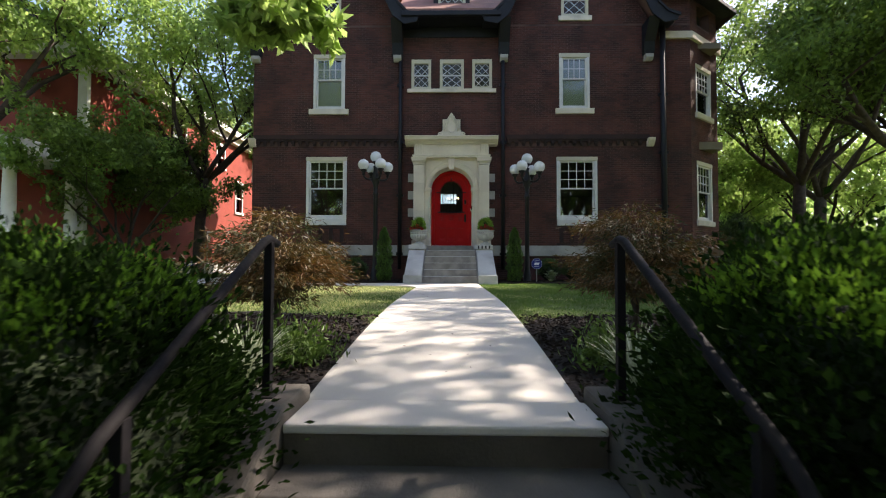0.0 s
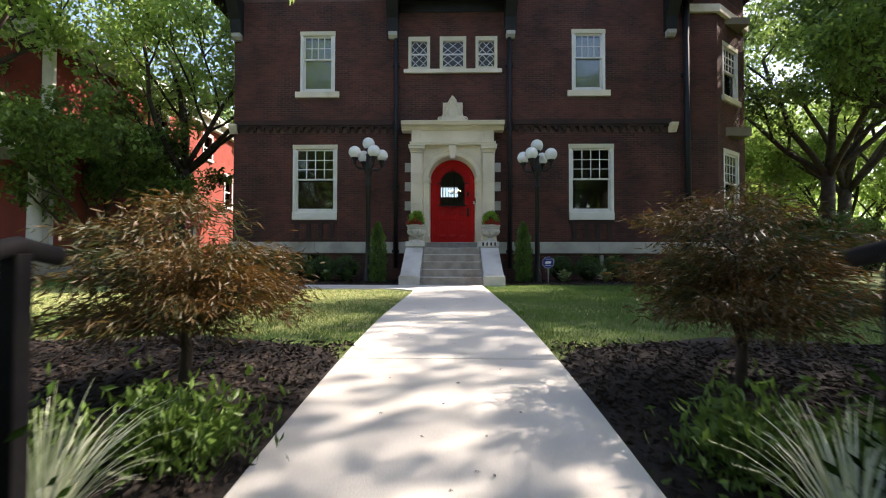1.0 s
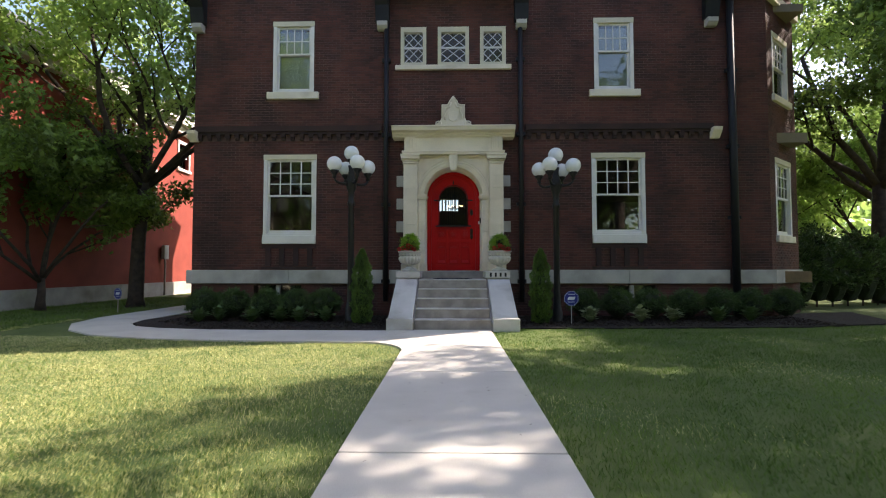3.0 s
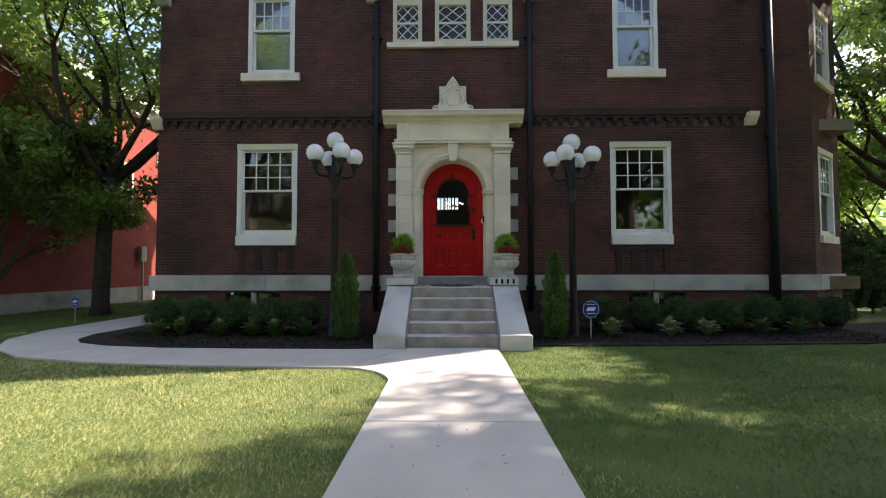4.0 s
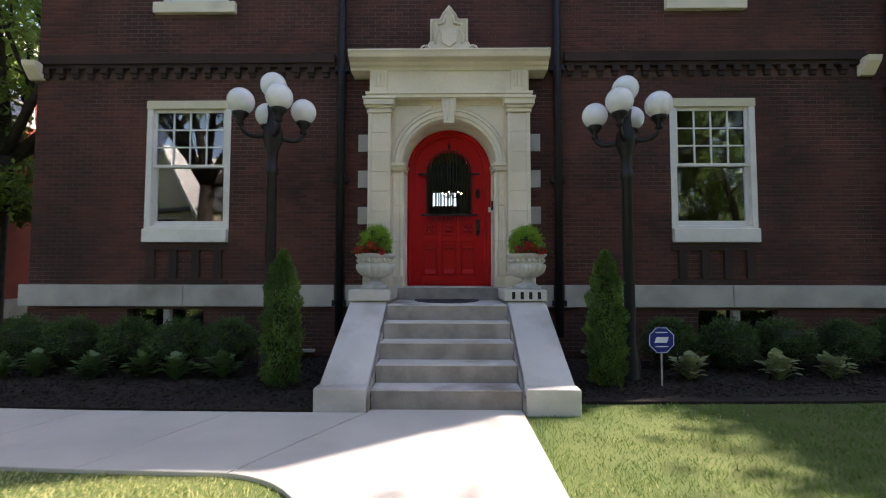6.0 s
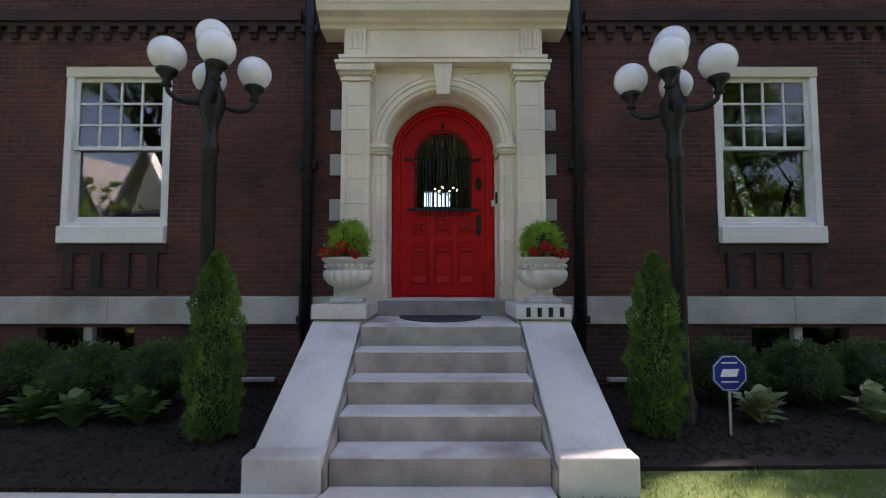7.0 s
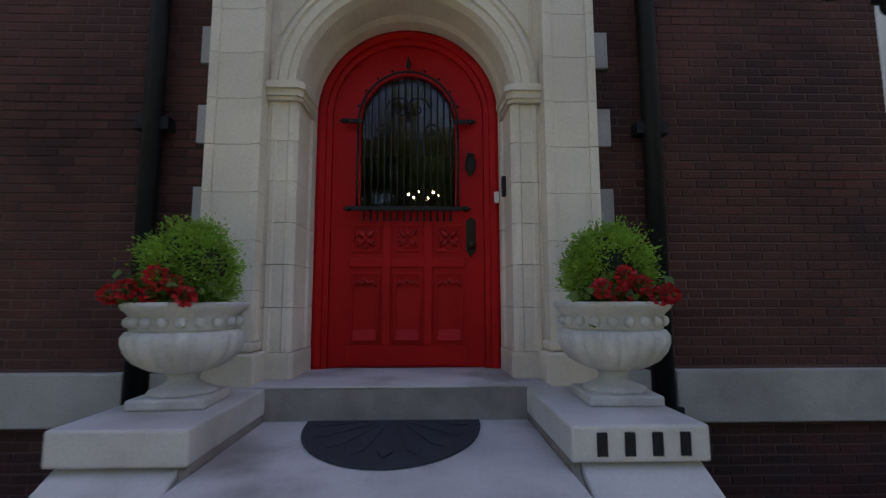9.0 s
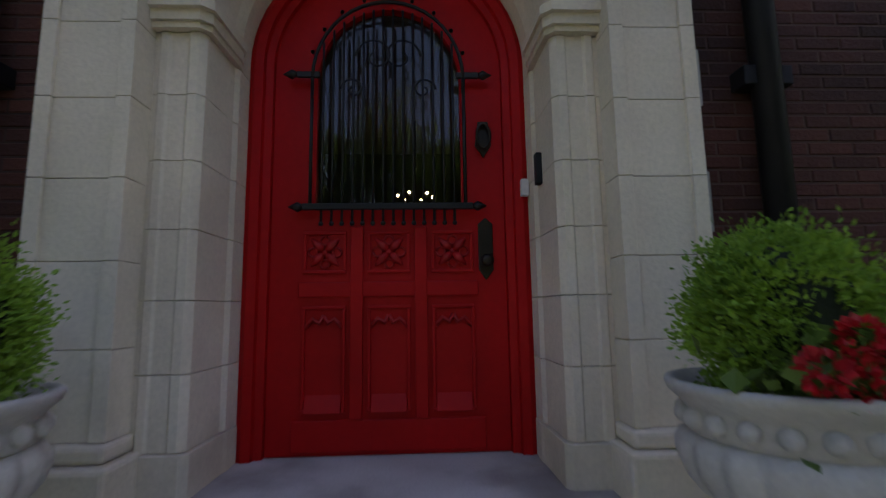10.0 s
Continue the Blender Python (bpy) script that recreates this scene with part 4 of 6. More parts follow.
for cx in (-0.30, 0.0, 0.30):
    w = 0.10
    # small carved square
    bm = bmesh.new()
    rim(bm, cx - w, cx + w, 1.92, 2.12, DY, 0.016, 0.016)
    part("panel_rim", bm, RED, door, bevel=0.004)
    bm = bmesh.new()
    for a in range(4):
        c, s = math.cos(math.pi / 4 + a * math.pi / 2), math.sin(math.pi / 4 + a * math.pi / 2)
        tube(bm, [(cx + 0.012 * c, DY - 0.004, 2.02 + 0.012 * s), (cx + 0.045 * c, DY - 0.014, 2.02 + 0.045 * s), (cx + 0.09 * c, DY - 0.004, 2.02 + 0.09 * s)], [0.016, 0.022, 0.006], 6)
    ball(bm, (cx, DY - 0.008, 2.02), 0.016, 10)
    for a in range(4):
        c, s = math.cos(a * math.pi / 2), math.sin(a * math.pi / 2)
        tube(bm, [(cx + (0.055 + 0.022 * math.cos(q)) * c - 0.022 * math.sin(q) * s, DY - 0.006, 2.02 + (0.055 + 0.022 * math.cos(q)) * s + 0.022 * math.sin(q) * c) for q in np.linspace(0, 6.283, 9)], 0.006, 5)
    part("rosette", bm, RED_CARVED, door, "carved tracery rosette", smooth=True)
    # tall panel with a sloped foot and a little cusped head
    bm = bmesh.new()
    rim(bm, cx - w, cx + w, 1.29, 1.77, DY, 0.016, 0.016)
    side_prism(bm, [(DY - 0.03, 1.29), (DY, 1.29), (DY, 1.37)], cx - w + 0.017, cx + w - 0.017)
    part("panel_rim", bm, RED, door, bevel=0.004)
    bm = bmesh.new()
    for s in (-1, 1):
        tube(bm, [(cx + s * 0.085, DY - 0.006, 1.67), (cx + s * 0.05, DY - 0.012, 1.71), (cx + s * 0.02, DY - 0.012, 1.69), (cx, DY - 0.01, 1.725)], 0.011, 6)
    part("cusp", bm, RED_CARVED, door, smooth=True)
for x0, x1 in ((-0.18, -0.12), (0.12, 0.18)):
    part("mullion", boxes((x0, x1, DY - 0.022, DY, 1.26, 2.14)), RED, door, bevel=0.006)
part("lock_rail", boxes((-0.42, 0.42, DY - 0.018, DY, 1.81, 1.88)), RED, door, bevel=0.006)
part("bottom_rail", boxes((-0.44, 0.44, DY - 0.012, DY, 1.12, 1.26)), RED, door, bevel=0.006)
# iron grille
gr = bmesh.new()
for k in range(14):
    x = -0.312 + 0.048 * k
    tube(gr, [(x, DY - 0.05, 2.155), (x, DY - 0.05, LZS + 0.36 * math.sqrt(max(1 - (x / 0.36) ** 2, 0)) + 0.0)], 0.0065, 6)
    ball(gr, (x, DY - 0.05, 2.15), 0.012, 8)
part("grille_bar", gr, IRON, door, "wrought iron bars over the glass", smooth=True)
part("grille_rail", boxes((-0.40, 0.40, DY - 0.062, DY - 0.036, 2.215, 2.245)), IRON, door, bevel=0.004)
part("grille_rail", boxes((-0.44, -0.33, DY - 0.055, DY - 0.036, 2.87, 2.90), (0.33, 0.44, DY - 0.055, DY - 0.036, 2.87, 2.90)), IRON, door, bevel=0.004)
bm = bmesh.new()
tube(bm, [(-0.365 * math.cos(a), DY - 0.05, LZS + 0.40 * math.sin(a)) for a in np.linspace(0, math.pi, 22)], 0.009, 6)
tube(bm, [(-0.365, DY - 0.05, LZS), (-0.365, DY - 0.05, 2.225)], 0.009, 6)
tube(bm, [(0.365, DY - 0.05, LZS), (0.365, DY - 0.05, 2.225)], 0.009, 6)
for s in (-1, 1):
    tube(bm, [(s * (0.06 + 0.1 * math.cos(a) * (1 - a / 9)), DY - 0.05, 2.98 + 0.1 * math.sin(a) * (1 - a / 9)) for a in np.linspace(0, 7.5, 26)], 0.006, 6)
    tube(bm, [(s * (0.17 + 0.06 * math.cos(a) * (1 - a / 9)), DY - 0.05, 2.81 + 0.06 * math.sin(a) * (1 - a / 9)) for a in np.linspace(0, 7.5, 26)], 0.006, 6)
part("grille_arch", bm, IRON, door, "wrought iron scrollwork", smooth=True)
bm = bmesh.new()
for s in (-1, 1):
    for x, z in ((0.40, 2.23), (0.44, 2.885)):
        tube(bm, [(s * x, DY - 0.049, z), (s * (x + 0.022), DY - 0.049, z), (s * (x + 0.065), DY - 0.049, z)], [0.012, 0.024, 0.002], 6)
    for k in range(9):
        a = math.pi * (k + 1) / 10
        ball(bm, (-0.385 * math.cos(a), DY - 0.05, LZS + 0.425 * math.sin(a)), 0.011, 6)
tube(bm, [(0, DY - 0.05, LZS + 0.42), (0, DY - 0.05, LZS + 0.45), (0, DY - 0.05, LZS + 0.53)], [0.010, 0.022, 0.002], 6)
part("grille_finial", bm, IRON, door, "wrought iron spear points", smooth=True)
# lock plate, knocker and bell
bm = prism(bmesh.new(), [(0.425, 1.93), (0.46, 1.88), (0.495, 1.93), (0.495, 2.15), (0.46, 2.18), (0.425, 2.15)], DY - 0.012, DY)
plate = part("lock_plate", bm, BRONZE, door, "long dark bronze lock plate", bevel=0.004)
bm = lathe(bmesh.new(), [(0.004, 0), (0.012, 0.0), (0.012, 0.03), (0.028, 0.04), (0.03, 0.055), (0.02, 0.068), (0.003, 0.07)], (0, 0, 0), 16)
kb = part("knob", bm, BRONZE, plate, smooth=True)
kb.matrix_basis = Matrix.Translation((0.46, DY - 0.012, 1.97)) @ Matrix.Rotation(radians(90), 4, 'X')
bm = prism(bmesh.new(), [(0.42, 2.54), (0.46, 2.48), (0.50, 2.54), (0.485, 2.66), (0.435, 2.66)], DY - 0.02, DY)
tube(bm, [(0.46 + 0.032 * math.cos(a), DY - 0.035, 2.58 + 0.06 * math.sin(a)) for a in np.linspace(0, 2 * math.pi, 18)], 0.008, 6)
part("knocker", bm, BRONZE, door, "dark bronze door knocker", bevel=0.003)
bell = tagged(obj("door_bell", boxes((0.625, 0.66, 13.145, 13.183, 2.27, 2.35)), WHITE, bevel=0.004), "small white door bell on the door frame", "door bell")
tagged(obj("latch_box", boxes((0.655, 0.682, 12.98, 13.02, 2.28, 2.42)), BLACK, bevel=0.004), "small black box on the stone jamb", "wall box")

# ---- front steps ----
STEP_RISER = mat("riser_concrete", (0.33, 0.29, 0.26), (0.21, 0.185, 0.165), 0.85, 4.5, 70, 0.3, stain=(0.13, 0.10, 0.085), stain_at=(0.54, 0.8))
front_steps = tagged(new("front_steps"), "grey concrete front steps with a landing", "steps", kind="structure")
SX = (-0.745, 0.705)
for i in range(5):
    y0 = 10.36 + 0.283 * i
    y1 = y0 + 0.31 if i < 4 else 12.54
    part("tread", boxes((SX[0], SX[1], y0, y1, 0.1835 * (i + 1) - 0.014, 0.1835 * (i + 1))), STEP, front_steps, bevel=0.006)
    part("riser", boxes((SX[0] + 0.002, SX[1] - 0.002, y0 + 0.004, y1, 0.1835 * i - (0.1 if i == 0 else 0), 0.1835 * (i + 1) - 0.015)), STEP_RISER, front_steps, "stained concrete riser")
part("threshold", boxes((-0.845, 0.845, 12.54, 13.33, 1.088, 1.10)), STEP, front_steps, bevel=0.005)
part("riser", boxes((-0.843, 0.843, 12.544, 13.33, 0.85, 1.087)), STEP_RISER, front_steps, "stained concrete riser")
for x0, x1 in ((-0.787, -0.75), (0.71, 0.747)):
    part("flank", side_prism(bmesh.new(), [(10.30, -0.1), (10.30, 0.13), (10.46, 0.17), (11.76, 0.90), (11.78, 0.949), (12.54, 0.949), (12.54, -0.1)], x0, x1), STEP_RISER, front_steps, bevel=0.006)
for x0, x1 in ((-1.265, -0.79), (0.75, 1.235)):
    part("cheek_wall", side_prism(bmesh.new(), [(10.44, -0.1), (10.44, 0.215), (11.80, 0.945), (12.95, 0.945), (12.95, -0.1)], x0, x1), CHEEK, front_steps, "smooth sloped cheek wall", bevel=0.012)
    part("cheek_foot", boxes((x0 - 0.012, x1 + 0.012, 10.265, 10.439, -0.1, 0.215)), CHEEK, front_steps, bevel=0.012)
    part("pedestal", boxes((x0 - 0.012 - (0.035 if x0 > 0 else 0), x1 + 0.012 + (0.035 if x0 < 0 else 0), 11.74, 12.58, 0.95, 1.09)), CHEEK, front_steps, "square pedestal block", bevel=0.012)
# number plate as plain dark bars on the block
for k in range(4):
    x = 0.80 + 0.108 * k
    tagged(obj("number_bar", boxes((x, x + 0.042, 11.731, 11.739, 0.975, 1.065)), BLACK, bevel=0.003), "black raised bar on the pedestal block", "sign")

# ---- foliage helpers ----
def leaf_quads(pos, way, length, width, curl=0.25, wild=0.6):
    """Leaves as folded diamonds at pos, each along way with some scatter."""
    n = len(pos)
    d = way + rng.normal(0, wild, (n, 3))
    d /= np.linalg.norm(d, axis=1)[:, None] + 1e-9
    s = np.cross(d, rng.normal(0, 1, (n, 3)))
    s /= np.linalg.norm(s, axis=1)[:, None] + 1e-9
    u = np.cross(s, d)
    L = (length * rng.uniform(0.6, 1.25, n))[:, None]
    W = (width * rng.uniform(0.6, 1.25, n))[:, None]
    a = pos
    b = pos + d * L * 0.5 + s * W * 0.5 + u * L * curl * 0.3
    c = pos + d * L
    e = pos + d * L * 0.5 - s * W * 0.5 + u * L * curl * 0.3
    v = np.stack([a, b, c, e], 1).reshape(-1, 3)
    f = np.arange(4 * n).reshape(-1, 4)
    return v, f


def foliage(name, pos, way, length, width, material, parent=None, wild=0.6, curl=0.25):
    v, f = leaf_quads(np.asarray(pos), np.asarray(way), length, width, curl, wild)
    return raw(name, v, f, material, parent)


def clumped_shell(n, radii, clumps, clump_r, low=-0.3, fill=0.25):
    """Points in clumps over an ellipsoid about the origin, and the way outward at each."""
    c = rng.normal(0, 1, (clumps * 3, 3))
    c /= np.linalg.norm(c, axis=1)[:, None]
    c = c[c[:, 2] > low][:clumps]
    r = np.asarray(radii)
    cen = c * r * rng.uniform(1 - fill, 1.0, (len(c), 1))
    k = rng.integers(0, len(c), n)
    p = cen[k] + rng.normal(0, clump_r, (n, 3)) * np.array([1, 1, 0.8])
    w = c[k] / r
    w /= np.linalg.norm(w, axis=1)[:, None]
    return p, w


def shrub(name, at, radii, n, leaf, material, label, category="shrub", group="", clumps=60, clump_r=0.09, wild=0.6, low=-0.35, stem=True, lift=None):
    s = thing(name, label, category, at, group)
    p, w = clumped_shell(n, radii, clumps, clump_r, low)
    h = radii[2] * 0.9 if lift is None else lift
    p[:, 2] = np.maximum(p[:, 2] + h, 0.01)
    foliage("crown", p, w + np.array([0, 0, 0.35]), leaf, leaf * 0.5, material, s, wild)
    # Dark solid core paints the shade between the leaves
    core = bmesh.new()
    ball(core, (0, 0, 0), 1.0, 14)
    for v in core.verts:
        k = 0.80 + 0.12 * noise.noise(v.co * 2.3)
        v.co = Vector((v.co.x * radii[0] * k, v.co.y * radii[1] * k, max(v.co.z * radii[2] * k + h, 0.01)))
    part("shade_core", core, DARKCORE, s)
    if stem:
        part("stem", tube(bmesh.new(), [(0, 0, -0.03), (0.01, 0, h)], [0.03, 0.015], 6), BARK, s)
    return s


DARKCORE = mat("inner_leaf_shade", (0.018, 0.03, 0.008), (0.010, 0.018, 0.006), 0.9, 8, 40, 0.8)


def tree(name, at, height, spread, fork_z, n_leaves, leaf, material, label, seed, trunk_r=0.2, limbs=6, lean=(0, 0), crown_low=0.35, extra=()):
    """A trunk that forks into tapered limbs and twigs, with leaves clustered at the twigs."""
    r = random.Random(seed)
    t = thing(name, label, "tree", at)
    bm = bmesh.new()
    tips = []

    def limb(p, d, length, rad, depth):
        pts, rads = [p], [rad]
        n = 5
        for i in range(n):
            d = (d + Vector((r.gauss(0, 0.13), r.gauss(0, 0.13), r.gauss(0.04, 0.08)))).normalized()
            p = p + d * length / n
            pts.append(p)
            rads.append(rad * (1 - 0.5 * (i + 1) / n))
            if depth >= 1 and i >= 1:
                tips.append((p, 0.5 + 0.12 * depth))
        tube(bm, pts, rads, 7 if depth == 0 else 5)
        if depth < 3:
            for _ in range(3 if depth < 2 else 2):
                k = r.randint(2, n)
                a = r.uniform(0, 6.283)
                out = Vector((math.cos(a), math.sin(a), r.uniform(-0.15, 0.5)))
                limb(pts[k], (d * 0.6 + out * 0.75).normalized(), length * r.uniform(0.5, 0.72), rads[k] * 0.62, depth + 1)

    base = Vector((0, 0, -0.15))
    top = Vector((lean[0], lean[1], fork_z))
    pts = [base, Vector((0, 0, 0.25)), top * 0.5 + Vector((r.gauss(0, 0.05), r.gauss(0, 0.05), 0)), top]
    tube(bm, pts, [trunk_r * 1.5, trunk_r * 1.08, trunk_r * 0.95, trunk_r * 0.85], 12)
    for i in range(limbs):
        a = 6.283 * i / limbs + r.uniform(-0.4, 0.4)
        up = r.uniform(0.7, 1.6)
        d = Vector((math.cos(a), math.sin(a), up)).normalized()
        reach = min((height - fork_z) * 0.5 / d.z, spread * 0.6 / max(math.hypot(d.x, d.y), 0.15))
        limb(top - Vector((0, 0, r.uniform(0, 0.3))), d, reach, trunk_r * 0.5, 0)
    limb(top, Vector((0, 0, 1)), (height - fork_z) * 0.6, trunk_r * 0.6, 0)
    for e in extra:
        q = [top, (top + Vector(e)) / 2 + Vector((0, 0, 0.8)), Vector(e)]
        tube(bm, q, [trunk_r * 0.3, trunk_r * 0.2, 0.02], 6)
        tips += [(Vector(e) + Vector((r.gauss(0, 0.2), r.gauss(0, 0.2), r.gauss(0, 0.12))), 0.16) for _ in range(26)]
    part("trunk", bm, BARK, t, "dark rough bark", smooth=True)
    low = fork_z * 0.8
    tips = [q for q in tips if q[0].z > low or q[1] < 0.2]
    tips += [q for q in tips if q[1] < 0.2]
    P = np.array([q[0][:] for q in tips])
    S = np.array([q[1] for q in tips])
    k = rng.integers(0, len(P), n_leaves)
    sc = (S[k] * spread / 5.5)[:, None]
    pos = P[k] + rng.normal(0, 0.36, (n_leaves, 3)) * sc * np.array([1, 1, 0.6])
    way = rng.normal(0, 1, (n_leaves, 3))
    way[:, 2] -= 0.6
    way /= np.linalg.norm(way, axis=1)[:, None]
    foliage("crown", pos, way, leaf, leaf * 0.55, material, t, 0.3)
    return t


# ---- trees ----
tree("tree", (-9.8, 15.6, 0), 11.0, 5.6, 3.8, 22000, 0.19, LEAF, "leafy tree with a forked trunk between two houses", 11, 0.20, 7, (0.25, -0.1))
tree("tree", (-13.6, 11.0, 0), 10.5, 4.2, 4.6, 15000, 0.22, LEAF, "leafy tree before the neighbouring brick house", 12, 0.2, 6)
tree("street_tree", (-9.5, 2.6, -0.3), 13.0, 5.2, 5.0, 16000, 0.20, LEAF, "tall shade tree with an overhanging branch on the lawn", 13, 0.3, 6, extra=((7.65, 0.3, 3.62), (7.3, 0.6, 3.7)))
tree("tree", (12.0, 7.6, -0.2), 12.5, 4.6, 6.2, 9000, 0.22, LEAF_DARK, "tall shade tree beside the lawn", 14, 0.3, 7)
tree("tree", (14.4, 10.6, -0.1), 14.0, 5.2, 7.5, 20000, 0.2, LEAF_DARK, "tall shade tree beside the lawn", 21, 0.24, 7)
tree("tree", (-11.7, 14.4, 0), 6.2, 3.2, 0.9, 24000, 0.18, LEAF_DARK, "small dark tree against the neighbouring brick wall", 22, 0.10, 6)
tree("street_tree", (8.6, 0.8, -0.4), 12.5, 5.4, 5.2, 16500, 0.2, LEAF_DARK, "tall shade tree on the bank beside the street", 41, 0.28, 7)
for x, y, sd in ((17.5, 30, 23), (10.8, 33, 24), (23.5, 27, 25), (29, 20, 26), (24, 36, 27)):
    tree("tree", (x, y, 0), 9.5, 6.0, 1.3, 15000, 0.30, LEAF, "low-branched sunlit tree beyond the garden", sd, 0.2, 7)
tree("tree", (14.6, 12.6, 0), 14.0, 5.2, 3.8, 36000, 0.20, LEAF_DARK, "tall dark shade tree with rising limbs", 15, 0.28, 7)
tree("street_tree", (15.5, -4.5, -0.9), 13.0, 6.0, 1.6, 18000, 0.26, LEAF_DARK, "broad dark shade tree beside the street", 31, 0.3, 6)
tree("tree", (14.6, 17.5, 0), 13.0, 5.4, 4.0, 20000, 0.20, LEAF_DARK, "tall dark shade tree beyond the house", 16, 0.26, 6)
tree("tree", (19.0, 22.0, 0), 14.0, 6.0, 4.0, 20000, 0.26, LEAF, "broad sunlit tree far beyond the house", 17, 0.3, 6)
tree("tree", (12.5, 26.0, 0), 12.0, 5.5, 3.0, 18000, 0.26, LEAF, "broad sunlit tree far beyond the house", 18, 0.3, 6)
tree("tree", (-11.0, 31.0, 0), 12.0, 5.5, 3.0, 14000, 0.28, LEAF, "broad tree behind the houses", 19, 0.3, 6)
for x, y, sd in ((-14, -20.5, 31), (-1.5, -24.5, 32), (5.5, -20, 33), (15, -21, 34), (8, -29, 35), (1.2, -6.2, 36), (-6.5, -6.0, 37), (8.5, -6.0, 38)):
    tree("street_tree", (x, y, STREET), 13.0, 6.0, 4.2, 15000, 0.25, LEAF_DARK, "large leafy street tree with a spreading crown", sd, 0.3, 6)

# far woods round the place
pos, way = [], []
for _ in range(620):
    a = rng.uniform(0, 2 * math.pi)
    d = rng.uniform(38, 62)
    c = np.array([d * math.cos(a), 8 + d * math.sin(a), rng.uniform(0.3, 7.0)])
    p = c + rng.normal(0, 1, (60, 3)) * np.array([2.4, 2.4, 1.8])
    pos.append(p)
pos = np.concatenate(pos)
pos[:, 2] = np.maximum(pos[:, 2], -0.5)
ob = foliage("far_woods", pos, np.tile([0, 0, -0.3], (len(pos), 1)), 1.1, 0.7, LEAF, None, 1.0)
tagged(ob, "dark distant belt of trees round the gardens", "woods", kind="stuff")

# dark hedge of upright conifers by the side lawn
for i in range(11):
    shrub("hedge_conifer", (9.9 + 0.6 * i, 15.6 + 0.16 * i, -0.02), (0.55, 0.55, 1.05 + 0.12 * (i % 3)), 2600, 0.12, BOX, "dark upright conifer in a hedge row", "hedge", "conifers in the hedge", 60, 0.10)

# ---- neighbouring house ----
nb = thing("neighbour_house", "red brick neighbouring house with white trim and a columned porch", "house")
NX = -12.6
nb_holes = [(15.4, 16.3, 3.5, 5.2), (19.6, 20.6, 3.5, 5.2), (18.4, 19.3, 5.75, 6.9), (22.2, 23.0, 5.75, 6.9), (24.4, 25.2, 3.5, 5.2), (26.6, 27.4, 5.75, 6.9)]
bm = wall_grid(bmesh.new(), 13.5, 30.0, -0.2, 7.7, nb_holes, 0.0, 0.3)
for v in bm.verts:
    v.co = Vector((NX - v.co.y, v.co.x, v.co.z))
bmesh.ops.recalc_face_normals(bm, faces=bm.faces[:])
part("wall", bm, BRICK_RED, nb, "sunlit red brick side wall")
part("wall", boxes((-22.0, NX - 0.31, 13.5, 13.8, -0.2, 7.7)), BRICK_RED, nb)
part("foundation", boxes((NX, NX + 0.06, 13.5, 30, -0.2, 0.55)), LIME_GREY, nb)
part("corner_board", boxes((NX - 0.28, NX + 0.05, 13.40, 13.56, 0.0, 7.6)), WHITE, nb, bevel=0.01)
part("cornice", boxes((NX - 0.1, NX + 0.55, 13.0, 30.2, 7.6, 7.95), (NX, NX + 0.3, 13.2, 30.1, 7.3, 7.6)), WHITE, nb, "white painted cornice", bevel=0.02)
part("cornice", boxes((-22.0, NX - 0.1, 12.95, 13.5, 7.6, 7.95)), WHITE, nb, bevel=0.02)
bm = bmesh.new()
prism(bm, [(NX + 0.6, 7.96), (-17.3, 11.2), (-22.0, 7.96)], 12.9, 30.3)
part("roof", bm, SLATE, nb, "grey shingle roof")
for y0, y1, z0, z1 in nb_holes:
    w = part("window", boxes((NX - 0.02, NX + 0.05, y0 - 0.08, y0, z0, z1), (NX - 0.02, NX + 0.05, y1, y1 + 0.08, z0, z1), (NX - 0.02, NX + 0.05, y0 - 0.08, y1 + 0.08, z1, z1 + 0.14), (NX - 0.02, NX + 0.1, y0 - 0.12, y1 + 0.12, z0 - 0.12, z0), (NX - 0.1, NX - 0.05, y0, y1, (z0 + z1) / 2 - 0.03, (z0 + z1) / 2 + 0.03)), WHITE, nb, "white framed sash window")
    g = part("pane", boxes((NX - 0.14, NX - 0.13, y0, y1, z0, z1)), GLASS, w)
    # Black sheet stands in for the dark room inside
    part("unlit_room_sheet", boxes((NX - 0.6, NX - 0.55, y0 - 0.3, y1 + 0.3, z0 - 0.2, z1 + 0.2)), BLACK, w)
part("porch_roof", boxes((-20.0, NX + 0.2, 10.6, 13.38, 3.7, 4.15)), WHITE, nb, "white porch entablature", bevel=0.03)
part("porch_floor", boxes((-20.0, NX + 0.1, 10.7, 13.49, -0.1, 0.75)), LIME_GREY, nb, bevel=0.02)
for x, y in ((NX - 0.15, 10.95), (-15.4, 10.95), (-18.2, 10.95), (NX - 0.15, 13.1)):
    bm = lathe(bmesh.new(), [(0.24, 0.75), (0.24, 0.85), (0.19, 0.9), (0.175, 2.2), (0.15, 3.5), (0.21, 3.56), (0.22, 3.7)], (x, y, 0), 20)
    part("column", bm, WHITE, nb, "white porch column", smooth=True)
bm = bmesh.new()
for x in np.linspace(NX - 2.4, NX - 0.4, 9):
    tube(bm, [(x, 10.9, 0.75), (x, 10.9, 1.55)], 0.012, 5)
tube(bm, [(NX - 2.5, 10.9, 1.55), (NX - 0.35, 10.9, 1.55)], 0.022, 6)
part("porch_railing", bm, IRON, nb, "thin black iron porch railing")
mb = thing("meter_box", "grey electric meter on a pipe at the brick wall", "meter", (NX + 0.12, 21.2, 0))
part("box", boxes((-0.06, 0.08, -0.16, 0.16, 1.55, 2.15)), LIME_GREY, mb, bevel=0.02)
